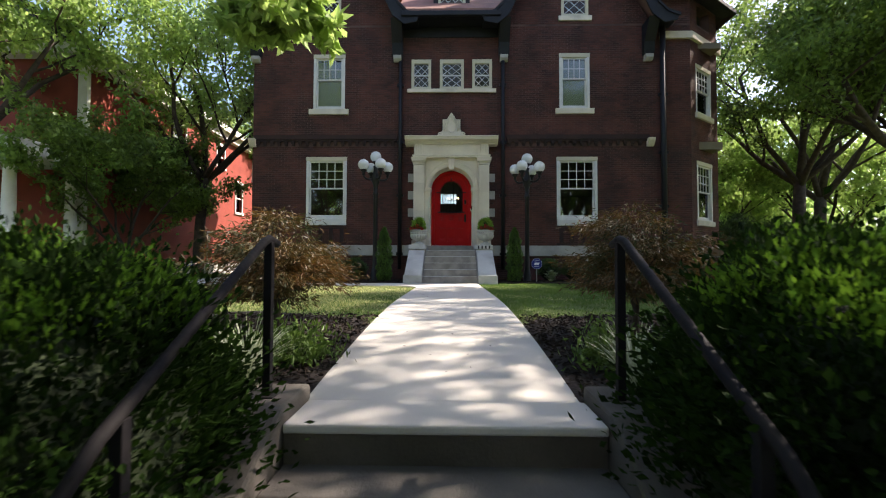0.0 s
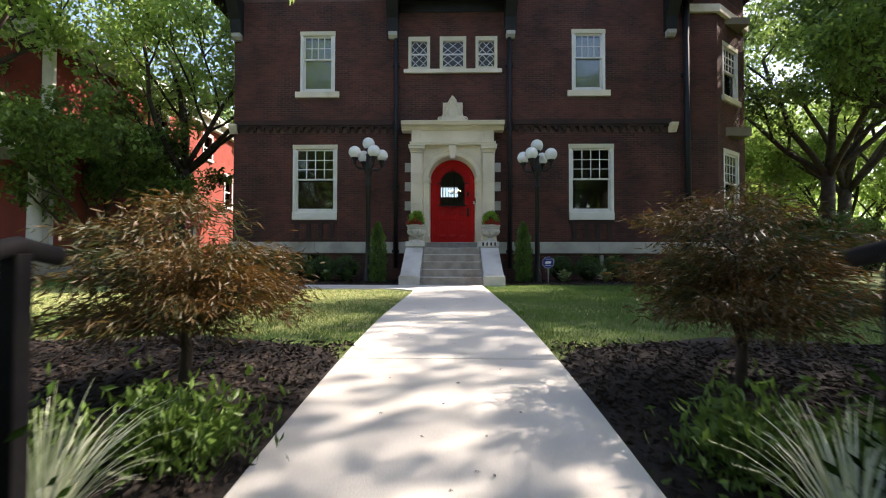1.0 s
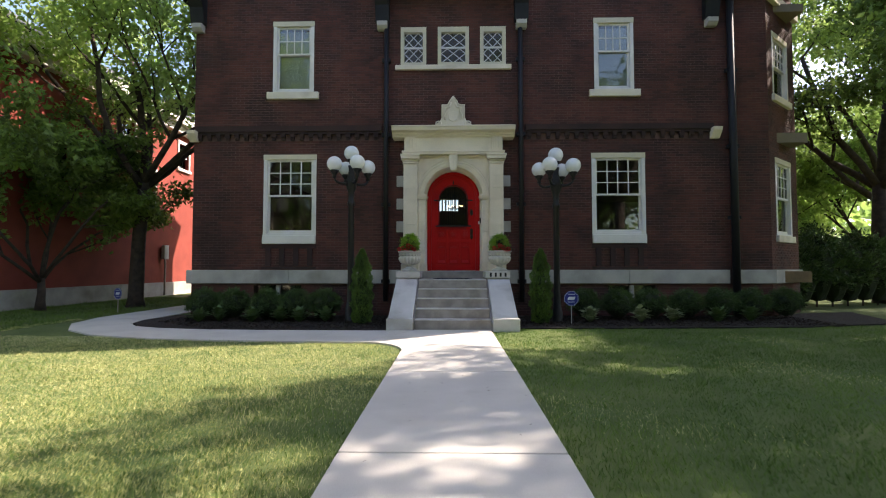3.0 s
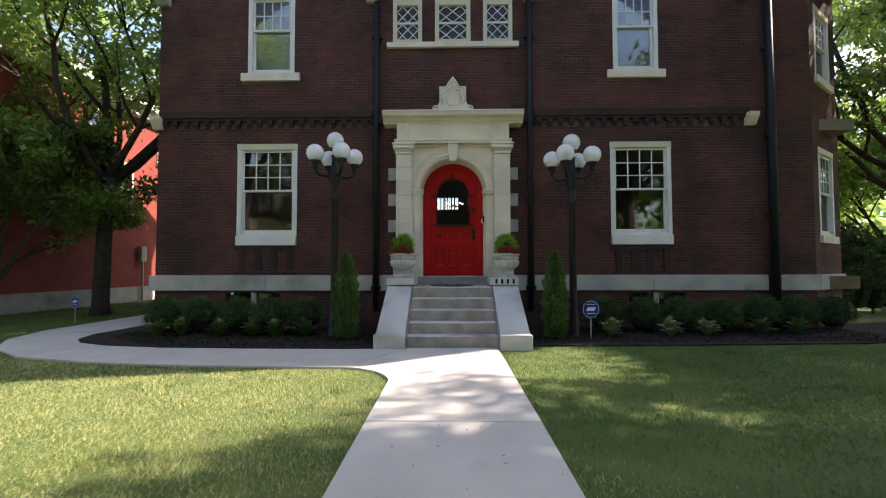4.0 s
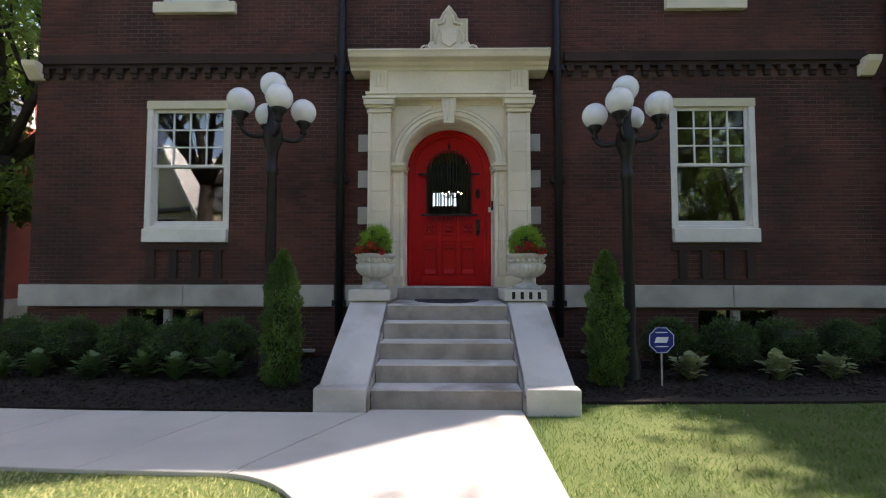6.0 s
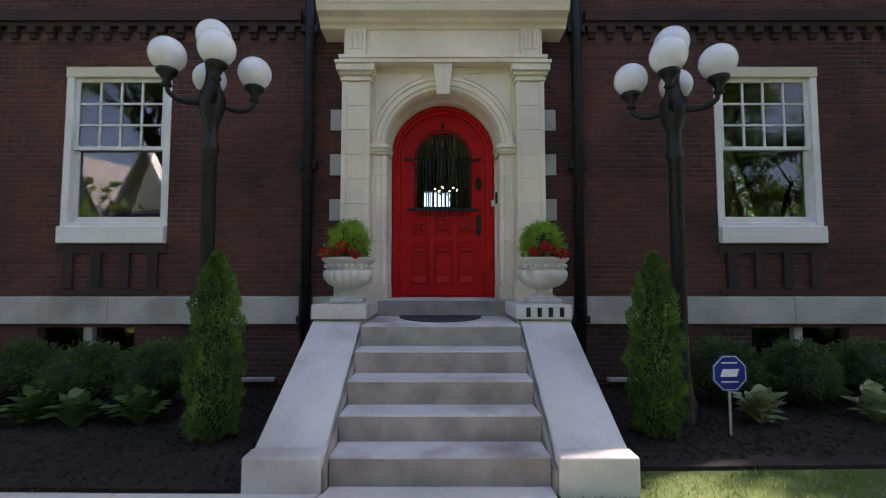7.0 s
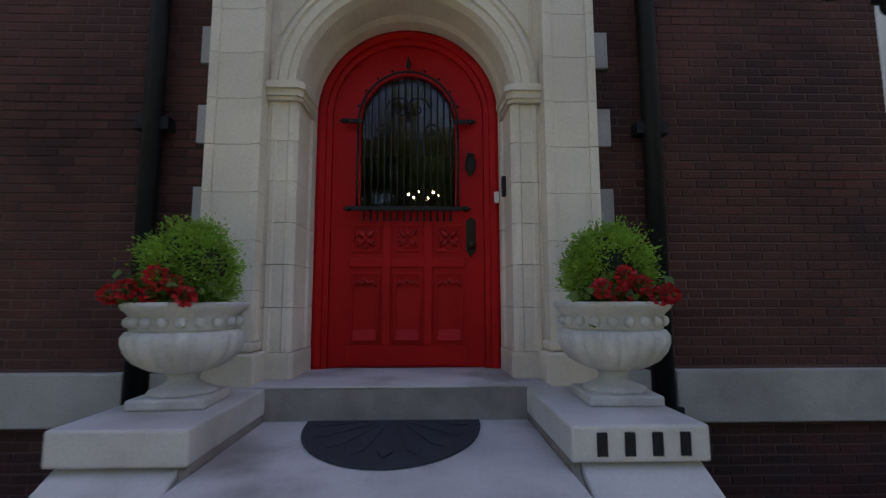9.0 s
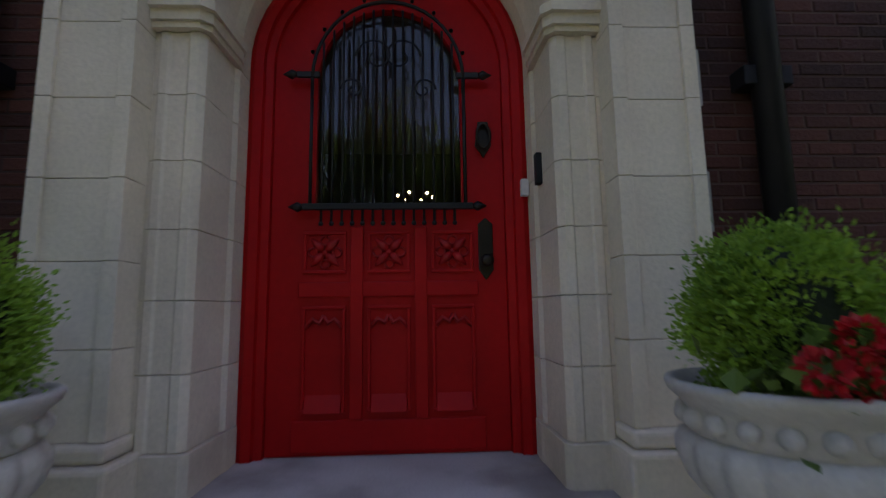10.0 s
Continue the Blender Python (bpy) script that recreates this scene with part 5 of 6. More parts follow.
part("conduit", tube(bmesh.new(), [(0.02, 0, 0.0), (0.02, 0, 1.55)], 0.04, 8), LIME_GREY, mb, smooth=True)

# house across the street, which the windows mirror
oh = thing("house", "stucco house with steep front gables across the street", "house", (-7.0, -27.0, STREET), turn=180)
part("wall", boxes((-6.5, 6.5, 0.0, 8.0, 0, 5.6)), STUCCO, oh)
for cx in (-3.2, 3.0):
    part("gable_wall", prism(bmesh.new(), [(cx - 2.6, 5.6), (cx + 2.6, 5.6), (cx, 9.4)], -0.05, 6.0), STUCCO, oh)
    for s in (-1, 1):
        part("gable_roof", prism(bmesh.new(), [(cx + s * 3.0, 5.2), (cx, 9.75), (cx, 9.45), (cx + s * 2.85, 5.05)], -0.5, 6.5), WHITE, oh, "pale verge of a steep gable")
    for z in (1.0, 3.6):
        w = part("window", boxes((cx - 0.8, cx + 0.8, -0.08, -0.03, z, z + 1.6)), WHITE, oh)
        part("pane", boxes((cx - 0.7, cx + 0.7, -0.09, -0.082, z + 0.1, z + 1.5)), BLACK, w)
part("roof", side_prism(bmesh.new(), [(-0.4, 5.5), (4.0, 9.3), (8.4, 5.5)], -6.8, 6.8), SLATE, oh, "grey shingle roof")

copy_thing(oh, pose(-29.0, -21.0, STREET, 0, 0, 200) @ Matrix.Scale(1.4, 4))

# ---- lamps ----
def lamp_post(at, mirror):
    l = thing("lamp_post", "black iron lamp post with five white opal globes", "lamp post", at, "globe lamps by the steps")
    bm = lathe(bmesh.new(), [(0.14, 0), (0.14, 0.08), (0.11, 0.12), (0.12, 0.3), (0.09, 0.42), (0.08, 0.5), (0.07, 0.7), (0.064, 2.6), (0.08, 2.62), (0.085, 2.68), (0.064, 2.72), (0.068, 2.9), (0.10, 2.98), (0.125, 3.08), (0.12, 3.18), (0.075, 3.28), (0.06, 3.4), (0.075, 3.50)], (0, 0, 0), 20)
    part("pole", bm, IRON, l, smooth=True)
    def holder(x, y, z, par):
        bm = lathe(bmesh.new(), [(0.02, -0.14), (0.05, -0.12), (0.035, -0.08), (0.06, -0.03), (0.095, 0.0), (0.098, 0.03), (0.09, 0.035)], (x, y, z), 16)
        part("globe_holder", bm, IRON, par, smooth=True)
    for ax, ay in ((-0.33, -0.20), (0.20, -0.33), (0.33, 0.20), (-0.20, 0.33)):
        ax = ax * mirror
        pts = [(0.0, 0.0, 3.14)]
        for t in np.linspace(0.12, 0.96, 9):
            pts.append((ax * t, ay * t, 3.14 - 0.055 * math.sin(t * math.pi * 0.9) + 0.16 * max(t - 0.75, 0)))
        pts.append((ax, ay, 3.24))
        arm = part("arm", tube(bmesh.new(), pts, [0.035] + [0.03] * 8 + [0.024, 0.024], 8), IRON, l, smooth=True)
        holder(ax, ay, 3.325, arm)
        bm = ball(bmesh.new(), (ax, ay, 3.50), 0.165, 32)
        part("globe", bm, GLOBE, arm, "white opal glass globe", smooth=True)
    holder(0, 0, 3.605, l)
    part("globe", ball(bmesh.new(), (0, 0, 3.78), 0.165, 32), GLOBE, l, "white opal glass globe", smooth=True)
    return l


lamp_post((-2.27, 11.7, -0.05), 1)
lamp_post((2.26, 11.7, -0.12), -1)

# ---- urns with clipped balls ----
def urn(at, seed_turn):
    u = thing("stone_urn", "white cast stone garden urn with gadrooned bowl on the pedestal", "urn", at, "urns by the door", seed_turn)
    part("foot", boxes((-0.17, 0.17, -0.17, 0.17, 0.0, 0.05)), URN, u, bevel=0.012)
    bm = lathe(bmesh.new(), [(0.15, 0.05), (0.145, 0.066), (0.105, 0.082), (0.075, 0.10), (0.068, 0.12), (0.075, 0.138), (0.085, 0.145)], (0, 0, 0), 32)
    part("stem", bm, URN, u, smooth=True)
    bm = lathe(bmesh.new(), [(0.08, 0.145), (0.14, 0.162), (0.195, 0.195), (0.23, 0.24), (0.245, 0.285), (0.245, 0.315), (0.232, 0.338), (0.215, 0.347)], (0, 0, 0), 144, 0.075, 18, (0.16, 0.34))
    part("bowl", bm, URN, u, "lobed bowl", smooth=True)
    bm = lathe(bmesh.new(), [(0.222, 0.34), (0.235, 0.35), (0.232, 0.40), (0.245, 0.42), (0.272, 0.445), (0.278, 0.46), (0.275, 0.472), (0.255, 0.474), (0.24, 0.44), (0.002, 0.43)], (0, 0, 0), 40)
    part("rim", bm, URN, u, smooth=True)
    for k in range(20):
        a = 2 * math.pi * k / 20
        bm = ball(bmesh.new(), (0.236 * math.cos(a), 0.236 * math.sin(a), 0.383), 0.026, 10)
        part("boss", bm, URN, u, smooth=True)
    return u


def topiary(at):
    t = shrub("topiary", at, (0.195, 0.195, 0.235), 15000, 0.021, TOPIARY, "clipped bright green ball shrub growing in an urn", "topiary", "clipped balls in the urns", 160, 0.03, 0.5, -0.75, True, 0.18)
    return t


def geranium(at, flip):
    g = thing("geranium", "red geranium in bloom at the edge of an urn", "flower", at, "geraniums in the urns")
    p = rng.normal(0, 1, (260, 3)) * np.array([0.09, 0.04, 0.035]) + np.array([0, 0, 0.02])
    foliage("leaves", p, np.tile([0, -0.3, 0.5], (260, 1)), 0.05, 0.05, PERENNIAL, g, 0.7)
    for x, z in ((-0.12, 0.05), (-0.02, 0.02), (0.07, 0.07), (0.14, 0.02), (0.0, 0.11), (-0.2 * flip, 0.03)):
        c = np.array([x, -0.07 + rng.normal(0, 0.02), z])
        d = rng.normal(0, 1, (80, 3))
        d /= np.linalg.norm(d, axis=1)[:, None]
        tagged(foliage("bloom", c + d * 0.030, d, 0.024, 0.026, PETAL, g, 0.3), kind="stuff")
        part("stalk", tube(bmesh.new(), [(x * 0.5, 0.0, -0.06), tuple(c)], 0.004, 5), PERENNIAL, g)
    return g


for x, y, f, tr in ((-1.01, 12.2, 1, 4), (1.06, 12.2, -1, -3)):
    urn((x, y, 1.09), tr)
    topiary((x, y, 1.53))
    geranium((x - 0.02, y - 0.17, 1.57), f)

# half-round door mat
bm = flat_prism(bmesh.new(), [(0.46 * math.cos(a), -0.72 * math.sin(a)) for a in np.linspace(0, math.pi, 25)], 0, 0.012)
mt = tagged(new("door_mat"), "dark half-round rubber door mat on the landing", "door mat")
mt.matrix_basis = pose(-0.03, 12.50, 0.9185)
part("mat_body", bm, RUBBER, mt, bevel=0.004)
for k in range(9):
    a = math.pi * (k + 0.5) / 9
    bm = bmesh.new()
    c, s = math.cos(a), -math.sin(a)
    n = Vector((-s, c)) * 0.035
    pts = [(0.10 * c, 0.15 * s), (0.36 * c + n.x, 0.54 * s + n.y), (0.40 * c, 0.62 * s), (0.36 * c - n.x, 0.54 * s - n.y)]
    flat_prism(bm, pts, 0.0125, 0.017)
    part("ray_rib", bm, RUBBER, mt)

# ---- shrubs and plants by the house ----
for x, y in ((-1.92, 11.2), (1.83, 11.3)):
    c = thing("arborvitae", "narrow upright arborvitae beside the front steps", "shrub", (x, y, 0), "arborvitae by the steps")
    n = 14000
    z = rng.uniform(0.02, 1.0, n)
    rad = np.interp(z, [0, 0.08, 0.45, 0.72, 0.9, 1.0], [0.14, 0.165, 0.185, 0.15, 0.085, 0.012])
    a = rng.uniform(0, 2 * math.pi, n)
    bumps = 1 + 0.20 * np.sin(a * 5 + z * 19) + 0.16 * np.sin(a * 3 - z * 31) + rng.normal(0, 0.06, n)
    p = np.stack([np.cos(a) * rad * bumps, np.sin(a) * rad * bumps, z * 1.56], 1)
    w = np.stack([np.cos(a) * 0.5, np.sin(a) * 0.5, np.full(n, 0.9)], 1)
    foliage("crown", p, w, 0.036, 0.016, CYPRESS, c, 0.35)
    # Dark spindle inside the crown stands for its inner shade
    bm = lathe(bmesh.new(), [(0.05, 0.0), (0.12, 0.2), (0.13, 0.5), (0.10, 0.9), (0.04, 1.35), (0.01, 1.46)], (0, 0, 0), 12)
    part("shade_core", bm, DARKCORE, c)

for x, y in ((-5.75, 12.1), (-5.05, 12.05), (-4.3, 12.05), (-3.6, 12.0), (-2.95, 12.05)):
    shrub("boxwood", (x, y, 0), (0.35, 0.36, 0.37), 6000, 0.034, BOX, "rounded dark green boxwood below the wall", "shrub", "boxwoods below the wall", 150, 0.035, 0.5)
for x, y in ((3.0, 12.25), (3.75, 12.2), (4.5, 12.2), (5.3, 12.2), (6.1, 12.3), (6.9, 12.4), (7.8, 12.6)):
    shrub("boxwood", (x, y, 0), (0.35, 0.35, 0.36), 6000, 0.034, BOX, "rounded dark green boxwood below the wall", "shrub", "boxwoods below the wall", 150, 0.035, 0.5)


def hosta(at, size, material, label, seed, n=64):
    h = thing("hosta", label, "plant", at, "hostas along the bed")
    r = random.Random(seed)
    for _ in range(n):
        a, tilt, L = r.uniform(0, 6.283), r.uniform(0.35, 1.4), size * r.uniform(0.6, 1.15)
        d = Vector((math.cos(a) * math.cos(tilt), math.sin(a) * math.cos(tilt), math.sin(tilt)))
        s = Vector((-math.sin(a), math.cos(a), 0)) * L * 0.22
        q = Vector((0, 0, 0.02 + r.uniform(0, 0.10))) + d * L * r.uniform(0.35, 0.75)
        bm = bmesh.new()
        e = d * L * 0.5 + Vector((0, 0, -0.12 * L))
        up = Vector((0, 0, 0.05 * L))
        pts = [q, q + e * 0.35 + s + up, q + e * 0.7 + s * 0.8, q + e * 1.15 - Vector((0, 0, 0.06 * L)), q + e * 0.7 - s * 0.8, q + e * 0.35 - s + up, q + e * 0.5]
        v = [bm.verts.new(p) for p in pts]
        for i in range(6):
            bm.faces.new((v[6], v[i], v[(i + 1) % 6]))
        tube(bm, [(0, 0, -0.01), tuple(q)], 0.006, 4, False)
        part("leaf", bm, material, h)
    return h


for i, x in enumerate((-5.55, -5.15, -4.4, -3.8, -3.35, -2.8)):
    hosta((x, 11.55 + 0.08 * (i % 2), 0), 0.25, HOSTA, "broad-leaved green hosta in the mulch bed", 40 + i, 110)
for i, x in enumerate((2.95, 4.05, 4.75, 5.75, 6.5)):
    w = i in (0, 1, 2)
    hosta((x, 11.62 + 0.05 * i, 0), 0.25, HOSTA_W if w else HOSTA, "cream-edged variegated hosta in the mulch bed" if w else "broad-leaved green hosta in the mulch bed", 50 + i, 110)


def yard_sign(at, turn):
    s = thing("yard_sign", "small blue octagonal yard sign on a thin stake", "sign", at, "yard signs in the beds", turn)
    part("stake", boxes((-0.008, 0.008, -0.006, 0.006, -0.1, 0.36)), LIME_GREY, s)
    o = lambda r: [(r * math.cos(math.pi / 8 + k * math.pi / 4), 0.48 + r * math.sin(math.pi / 8 + k * math.pi / 4)) for k in range(8)]
    part("plate", prism(bmesh.new(), o(0.165), -0.012, -0.006), SIGN_BLUE, s)
    bm = bmesh.new()
    a, b = o(0.156), o(0.149)
    for i in range(8):
        j = (i + 1) % 8
        prism(bm, [a[i], a[j], b[j], b[i]], -0.0145, -0.0125)
    part("border", bm, SIGN_WHITE, s)
    part("emblem", prism(bmesh.new(), [(-0.085, 0.45), (0.06, 0.45), (0.085, 0.515), (-0.06, 0.515)], -0.0150, -0.0125), SIGN_WHITE, s, "plain pale slanted emblem")
    part("text_bar", boxes((-0.07, 0.07, -0.0145, -0.0125, 0.562, 0.574)), SIGN_WHITE, s)
    part("text_bar", boxes((-0.075, 0.075, -0.0145, -0.0125, 0.40, 0.412)), SIGN_WHITE, s)
    return s


yard_sign((2.47, 11.32, 0.05), 3)
yard_sign((-9.1, 13.9, 0), -20)

# ---- plants along the walk and the street steps ----
def yew(at, radii, n, label, group):
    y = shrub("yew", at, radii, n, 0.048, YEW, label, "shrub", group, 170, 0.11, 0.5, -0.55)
    # Brighter leaves on the upper side paint the sun falling there
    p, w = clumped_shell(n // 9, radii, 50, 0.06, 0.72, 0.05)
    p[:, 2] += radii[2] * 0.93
    foliage("new_growth", p, w + np.array([0, 0, 0.5]), 0.04, 0.016, YEW_SUNLIT, y, 0.45)
    return y


for at, r in (((-2.27, 0.27, -0.65), (1.0, 0.75, 0.66)), ((-1.47, -0.28, -0.95), (0.62, 0.76, 0.76)), ((-2.77, -0.83, -1.15), (0.95, 0.6, 0.80)), ((-3.87, 0.02, -0.85), (0.9, 0.8, 0.72))):
    yew(at, r, 34000, "spreading dark green yew on the bank by the steps", "yews on the bank")
for at, r in (((2.19, 0.32, -0.65), (1.0, 0.75, 0.66)), ((1.46, -0.26, -0.95), (0.60, 0.76, 0.78)), ((2.74, -0.78, -1.15), (0.95, 0.6, 0.80)), ((3.74, 0.07, -0.85), (0.9, 0.8, 0.72))):
    yew(at, r, 34000, "spreading dark green yew on the bank by the steps", "yews on the bank")


def japanese_maple(at, spread, height, seed):
    r = random.Random(seed)
    m = thing("japanese_maple", "small bronze-leaved Japanese maple with layered twigs", "shrub", at, "maples by the walk")
    bm = bmesh.new()
    tips = []
    tube(bm, [(0, 0, -0.05), (0.02, 0.01, 0.25), (0.0, 0.0, 0.45)], [0.035, 0.028, 0.022], 7)
    for i in range(15):
        a = 6.283 * i / 15 + r.uniform(-0.3, 0.3)
        z0 = r.uniform(0.25, 0.5)
        reach = spread * r.uniform(0.55, 1.0)
        zt = height * r.uniform(0.45, 0.98) * (1 - 0.35 * (reach / spread) ** 2)
        pts = [Vector((0, 0, z0))]
        for t in (0.35, 0.7, 1.0):
            pts.append(Vector((math.cos(a) * reach * t, math.sin(a) * reach * t, z0 + (zt - z0) * math.sin(t * 2.0) / 0.95)) + Vector((r.gauss(0, 0.03), r.gauss(0, 0.03), r.gauss(0, 0.02))))
        part("branch", tube(bmesh.new(), pts, [0.014, 0.01, 0.006, 0.003], 5), BARK, m, smooth=True)
        for k in (1, 2, 3):
            for _ in range(6):
                tips.append(pts[k] + Vector((r.gauss(0, 0.11), r.gauss(0, 0.11), r.gauss(0.02, 0.035))))
    for i in range(30):
        a, q = r.uniform(0, 6.283), math.sqrt(r.uniform(0, 0.8))
        tips.append(Vector((math.cos(a) * q * spread * 0.8, math.sin(a) * q * spread * 0.8, height * (1 - 0.45 * q * q) * r.uniform(0.9, 1.0))))
    part("trunk", bm, BARK, m, smooth=True)
    P = np.array([t[:] for t in tips])
    n = 18000
    k = rng.integers(0, len(P), n)
    pos = P[k] + rng.normal(0, 1, (n, 3)) * np.array([0.075, 0.075, 0.022])
    out = pos / (np.linalg.norm(pos[:, :2], axis=1)[:, None] + 0.1)
    out[:, 2] = -0.35
    foliage("crown", pos, out, 0.062, 0.010, MAPLE, m, 0.45)
    return m


japanese_maple((-1.44, 1.84, path_z(1.84) - 0.02), 0.52, 1.13, 61)
japanese_maple((1.58, 1.95, path_z(1.95) - 0.02), 0.54, 1.16, 62)


def reed_clump(at, n, length, seed):
    g = thing("ornamental_grass", "white-striped ornamental grass clump in the mulch", "grass clump", at, "grass clumps by the posts")
    r = random.Random(seed)
    vs, fs = [], []
    for _ in range(n):
        a, L = r.uniform(0, 6.283), length * r.uniform(0.6, 1.1)
        d = Vector((math.cos(a), math.sin(a), 0))
        s = Vector((-math.sin(a), math.cos(a), 0)) * 0.006
        sp = r.uniform(0.25, 0.8)
        base = len(vs)
        for k in range(6):
            t = k / 5
            p = d * (0.02 + L * sp * t ** 1.4) + Vector((0, 0, L * (1.05 * t - 0.55 * sp * t ** 2.6)))
            w = 1 - t * 0.85
            vs += [tuple(p + s * w), tuple(p - s * w)]
        fs += [(base + 2 * k, base + 2 * k + 1, base + 2 * k + 3, base + 2 * k + 2) for k in range(5)]
    raw("blades", vs, fs, REED, g)
    return g


reed_clump((-1.14, 0.66, -0.23), 150, 0.48, 71)
reed_clump((1.06, 0.62, -0.23), 110, 0.46, 72)


def perennial(at, radii, n, label, seed):
    p = thing("perennial", label, "plant", at, "low plants in the walk beds")
    q = rng.normal(0, 0.45, (n, 3)) * np.array(radii)
    q[:, 2] = np.abs(q[:, 2]) + 0.01
    foliage("leaves", q, np.tile([0, 0, 0.7], (n, 1)), 0.06, 0.022, PERENNIAL, p, 0.7)
    bm = bmesh.new()
    for i in range(10):
        tube(bm, [(0, 0, -0.02), tuple(q[i])], 0.004, 4, False)
    part("stems", bm, PERENNIAL, p)
    return p


perennial((-1.08, 1.18, path_z(1.2) - 0.01), (0.30, 0.24, 0.24), 1500, "low feathery green perennial in the mulch", 81)
perennial((-1.6, 1.0, path_z(1.0) - 0.01), (0.28, 0.24, 0.22), 1300, "low feathery green perennial in the mulch", 82)
perennial((1.12, 1.12, path_z(1.1) - 0.01), (0.24, 0.24, 0.26), 1400, "low feathery green perennial in the mulch", 83)
perennial((1.6, 1.06, path_z(1.0) - 0.01), (0.28, 0.24, 0.22), 1200, "low feathery green perennial in the mulch", 84)

# ---- hall light seen through the door ----
ch = thing("chandelier", "small brass chandelier with lit candle bulbs in the hall", "chandelier", (0.06, 17.2, 3.2))
part("stem", tube(bmesh.new(), [(0, 0, 0.05), (0, 0, 1.16)], 0.012, 6), BRONZE, ch)
BULB = glow("bulb", (1.0, 0.72, 0.36), 9.0)
for k in range(6):
    a = k * math.pi / 3 + 0.2
    part("arm", tube(bmesh.new(), [(0, 0, 0.05), (0.14 * math.cos(a), 0.14 * math.sin(a), -0.04), (0.24 * math.cos(a), 0.24 * math.sin(a), 0.03)], 0.01, 5), BRONZE, ch)
    part("bulb", ball(bmesh.new(), (0.24 * math.cos(a), 0.24 * math.sin(a), 0.07), 0.02, 10), BULB, ch)

for x0, x1 in ((-2.5, -2.05), (2.0, 2.4)):
    tagged(obj("basement_ledge", boxes((x0, x1, 12.9, 12.995, 0.10, 0.14)), LIME_GREY, bevel=0.006), "small pale stone ledge low on the wall", "trim", kind="structure")

# ---- lawn blades, mulch chips ----
def in_lawn(x, y):
    off = np.abs(x + 0.015) > 0.742
    ok = off & (y > 2.45)
    bedw = ((np.abs(x) < 4.3) & (y < np.interp(np.abs(x), [0.9, 2.2, 3.4, 4.2], [2.8, 3.25, 2.95, 1.8])))
    ok &= ~bedw
    west = x < 0
    ok &= ~(west & (y > np.interp(-x, [1.45, 2.5, 3.8, 5.1, 6.4], [8.945, 8.985, 9.065, 9.235, 9.615])) & (x > -6.4))
    ok &= ~(west & (y > 9.6) & (x > -8.6))
    ok &= ~(west & (y > 8.15) & (x > -1.55) & (np.hypot(x + 1.55, y - 8.15) > 0.797))
    ok &= ~(~west & (y > np.interp(x, [1.2, 3.8, 7.0, 9.5], [10.62, 10.68, 10.9, 11.5])))
    return ok


def blades(name, n, x0, x1, y0, y1, h, w, material, patch, label):
    x = rng.uniform(x0, x1, n)
    y = rng.uniform(y0, y1, n)
    k = in_lawn(x, y) & patch(x, y)
    x, y = x[k], y[k]
    n = len(x)
    z = -0.23 * np.clip((5.0 - y) / 4.5, 0, 1) ** 2 - 0.034
    a = rng.uniform(0, 2 * math.pi, n)
    tuft = np.sin(x * 5.1 + 2 * np.sin(y * 3.3)) * np.sin(y * 6.3 + 1.7 * np.sin(x * 4.1))
    H = h * rng.uniform(0.5, 1.2, n) * (1 + 0.45 * tuft)
    lean = rng.normal(0, 0.45, (n, 2)) * H[:, None]
    dx, dy = np.cos(a) * w / 2, np.sin(a) * w / 2
    v = np.stack([np.stack([x - dx, y - dy, z], 1), np.stack([x + dx, y + dy, z], 1), np.stack([x + lean[:, 0], y + lean[:, 1], z + H], 1)], 1).reshape(-1, 3)
    ob = raw(name, v, np.arange(3 * n).reshape(-1, 3), material)
    return tagged(ob, label, "grass", kind="stuff")


def dry(x, y):
    return (np.sin(x * 1.7 + 1.3 * np.sin(y * 1.1)) + np.sin(y * 2.3 + x) + rng.normal(0, 0.7, len(x))) > np.where(x < 0, np.interp(y, [3, 5, 7], [0.8, -0.9, -1.8]), 2.2)


blades("lawn_grass", 330000, -9, 9, 2.3, 12.2, 0.040, 0.006, BLADE, lambda x, y: rng.uniform(0, 1, len(x)) < np.where(x < 0, np.interp(y, [3, 5, 7], [0.9, 0.6, 0.4]), 1.0), "short green lawn grass")
blades("lawn_straw", 460000, -9, 9, 2.3, 12.2, 0.032, 0.0048, STRAW, dry, "dry straw-coloured lawn grass")
blades("lawn_far", 60000, -16, -8, 3, 20, 0.06, 0.014, BLADE, lambda x, y: np.ones(len(x), bool), "short green lawn grass")


def chips(name, n, pick, size, label):
    pts = pick(n)
    n = len(pts)
    d = rng.normal(0, 1, (n, 3)) * np.array([1, 1, 0.35])
    v, f = leaf_quads(pts, d, size, size * 0.35, 0.1, 0.1)
    return tagged(raw(name, v, f, MULCH), label, "mulch", kind="stuff")


def walk_bed(n):
    x = rng.uniform(-3.6, 3.8, n)
    y = rng.uniform(0.45, 3.0, n)
    k = np.abs(x + 0.015) > 0.755
    x, y = x[k], y[k]
    return np.stack([x, y, -0.23 * np.clip((5.0 - y) / 4.5, 0, 1) ** 2 + rng.uniform(-0.005, 0.02, len(x))], 1)


def house_bed(n):
    x = rng.uniform(-6.4, 8.0, n)
    y = rng.uniform(10.3, 12.9, n)
    k = (np.abs(x) > 1.3) & np.where(x < 0, y > 10.3 + np.clip(-x - 4.8, 0, 3) * 0.75, y > 10.75 + 0.05 * np.clip(x - 1.3, 0, 9))
    return np.stack([x, y, rng.uniform(0.0, 0.018, n)], 1)[k]


chips("mulch_chips", 26000, walk_bed, 0.05, "dark shredded bark mulch")
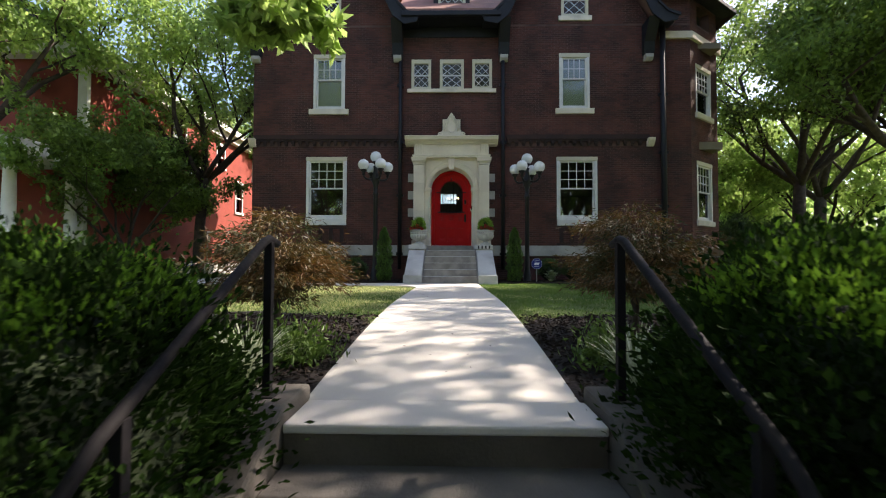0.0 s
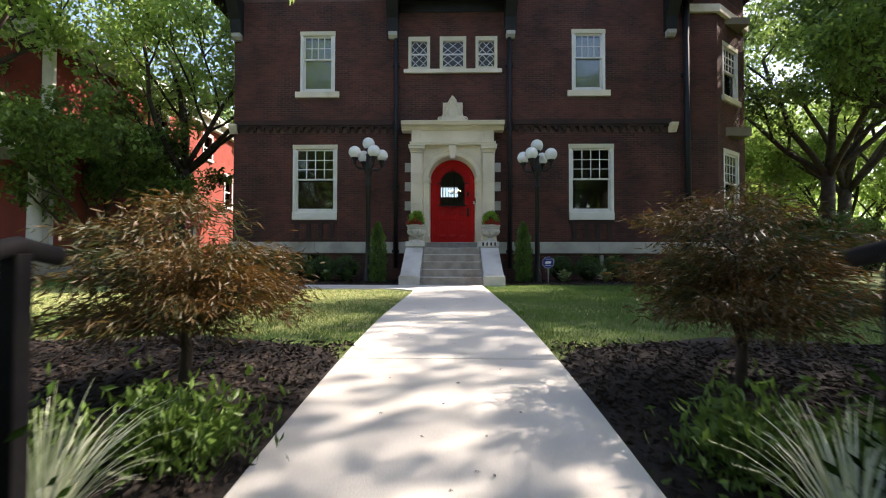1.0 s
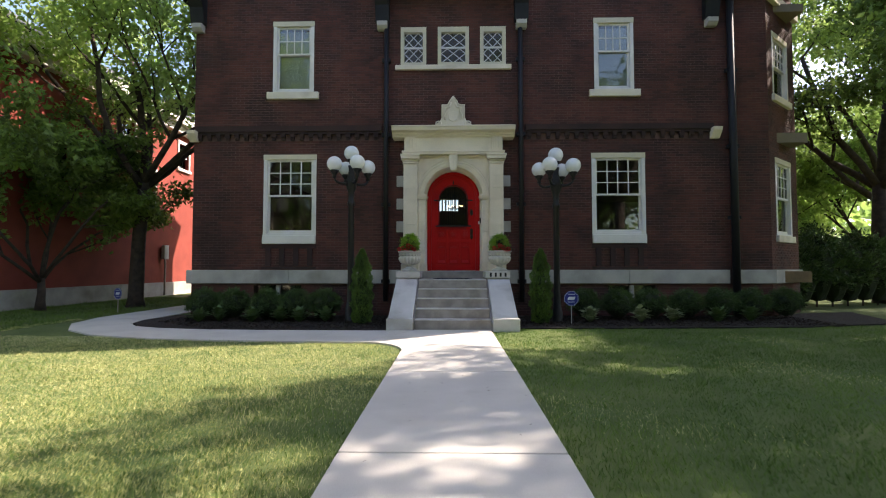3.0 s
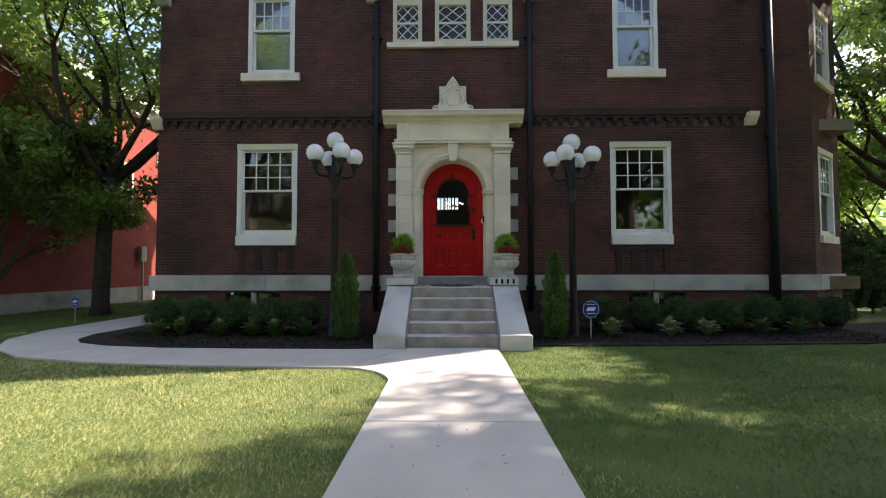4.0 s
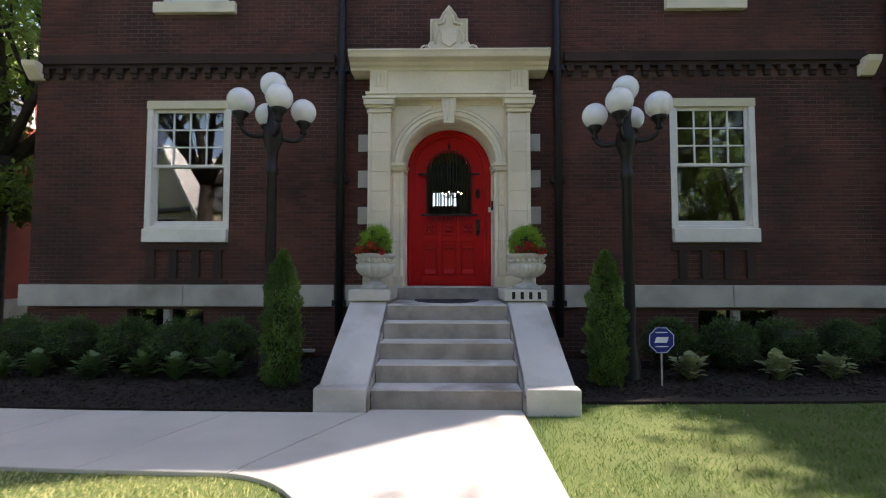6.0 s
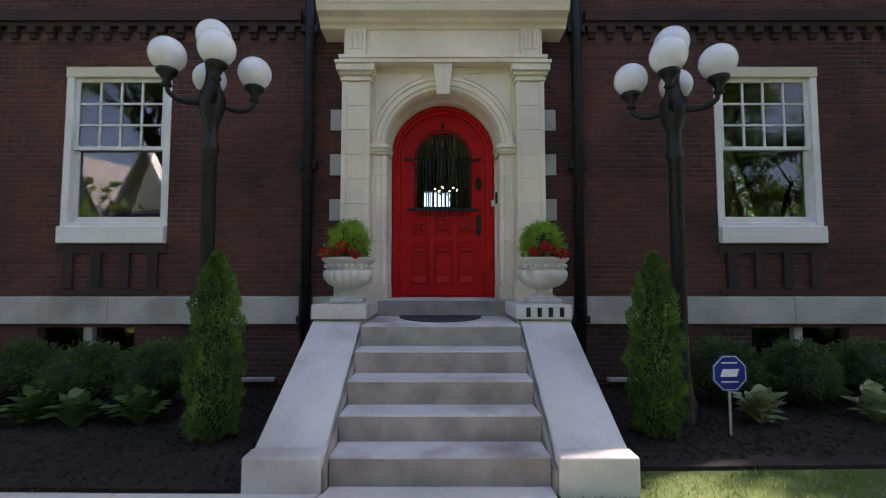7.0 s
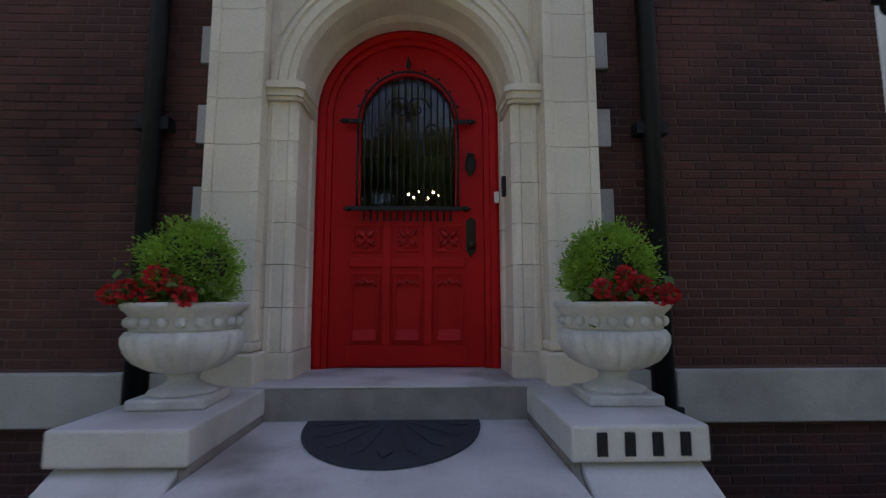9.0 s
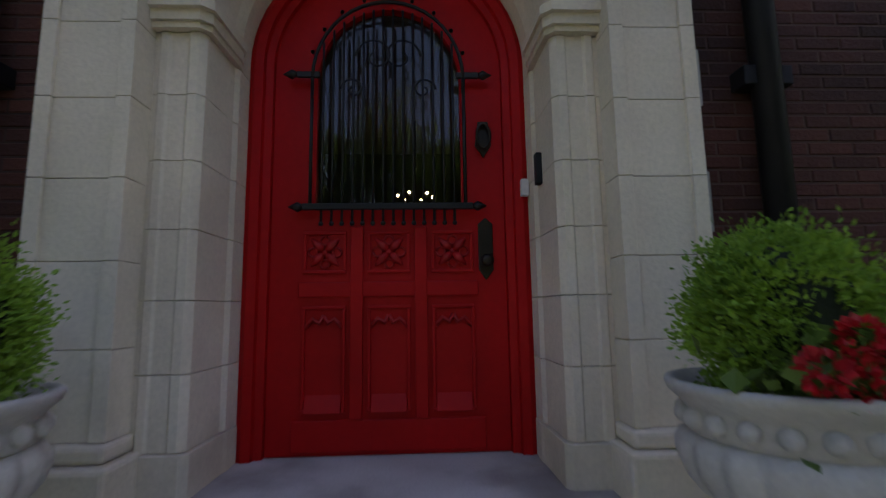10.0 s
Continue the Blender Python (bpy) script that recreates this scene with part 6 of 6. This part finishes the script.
chips("mulch_chips", 26000, house_bed, 0.05, "dark shredded bark mulch")
# a few fallen leaves and twigs on the walk
lv = np.stack([rng.uniform(-0.7, 0.66, 46), rng.uniform(0.9, 7.5, 46)], 1)
lv = np.column_stack([lv, [path_z(y) + 0.004 for y in lv[:, 1]]])
v, f = leaf_quads(lv, np.tile([1, 0.3, 0], (46, 1)), 0.028, 0.014, 0.3, 0.5)
v[:, 2] = [path_z(y) + 0.004 + 0.002 * (i % 3) for i, y in enumerate(v[:, 1])]
tagged(raw("fallen_leaves", v, f, MULCH), "few small dry leaves on the walk", "leaves", kind="stuff")

# ---- bricks ----
blocked = holes + [(-1.25, 1.25, 1.0, 4.6), (-6.6, 7.9, 0.78, 1.125), (-6.5, -1.8, 4.39, 4.74), (1.8, 6.42, 4.39, 4.74)]
blocked += [(a - 0.02, b + 0.02, 1.775, 1.99) for a, b in WIN1] + [(a - 0.14, b + 0.14, 5.44, 5.62) for a, b in WIN2] + [(-1.46, 1.46, 6.16, 6.28)]
blocked += [(s * 1.33 - 0.095, s * 1.33 + 0.095, z, z + 0.27) for s in (-1, 1) for z in (3.2, 2.63, 2.06)]
STRETCH = (1.75, 3.1, 1.09, 2.6)
front = brick_rows(-6.58, 7.8, 0.0, 8.4, blocked)
mine = [b for b in front if b[0] > STRETCH[0] and b[1] < STRETCH[1] and b[2] > STRETCH[2] and b[3] < STRETCH[3] and b[1] - b[0] > 0.195][:300]
taken = set(mine)
brick_sheet("bricks", [b for b in front if b not in taken], BRICK, wall_front, at_face())
for cx in (-4.13, 4.06):
    hh = [(cx - 0.45, cx + 0.44, 8.7, 9.9), (cx - 0.55, cx + 0.55, 8.54, 8.7)]
    brick_sheet("bricks", brick_rows(cx - 2.6, cx + 2.6, 8.42, 12.4, hh, lambda z, c=cx: (c - gable_half(z), c + gable_half(z))), BRICK, wall_front, at_face())
bay_block = bay_holes + [(0, 3, 0.78, 1.125), (0, 3, 7.9, 8.14), (0.30, 1.52, 1.81, 1.98), (0.28, 1.54, 5.38, 5.55)]
brick_sheet("bricks", brick_rows(0.0, BAY_L, 0.0, 9.3, bay_block), BRICK, wall_front, BAY_M)
brick_sheet("bricks", brick_rows(6.75, 7.8, 8.42, 9.3), BRICK, wall_front, at_face())
# projecting brick panels under the ground floor windows
bm = bmesh.new()
for a, b in WIN1:
    for k in range(4):
        x = a + 0.08 + k * (b - a - 0.28) / 3
        box(bm, x, x + 0.12, 12.955, FY, 1.22, 1.66)
    box(bm, a - 0.02, b + 0.02, 12.965, FY, 1.66, 1.76)
    box(bm, a - 0.02, b + 0.02, 12.965, FY, 1.14, 1.20)
tagged(obj("brick_panel", bm, BRICK_DARK, wall_front), "stepped brick panels below the windows", kind="stuff")
piece = bmesh.new()
w, h = BL - JOINT, BH - JOINT
g = 0.004
v = [piece.verts.new(p) for p in ((0, 0, 0), (w, 0, 0), (w, 0, h), (0, 0, h), (g, -0.005, g), (w - g, -0.005, g), (w - g, -0.005, h - g), (g, -0.005, h - g))]
for f in ((4, 5, 6, 7), (0, 1, 5, 4), (1, 2, 6, 5), (2, 3, 7, 6), (3, 0, 4, 7)):
    piece.faces.new([v[i] for i in f])
piece_mesh = bpy.data.meshes.new("brick")
piece.to_mesh(piece_mesh)
piece.free()
piece_mesh.materials.append(BRICK_ONE)
for b in mine:
    ob = new("brick", piece_mesh)
    ob.parent = wall_front
    ob.location = (b[0], FY, b[2])
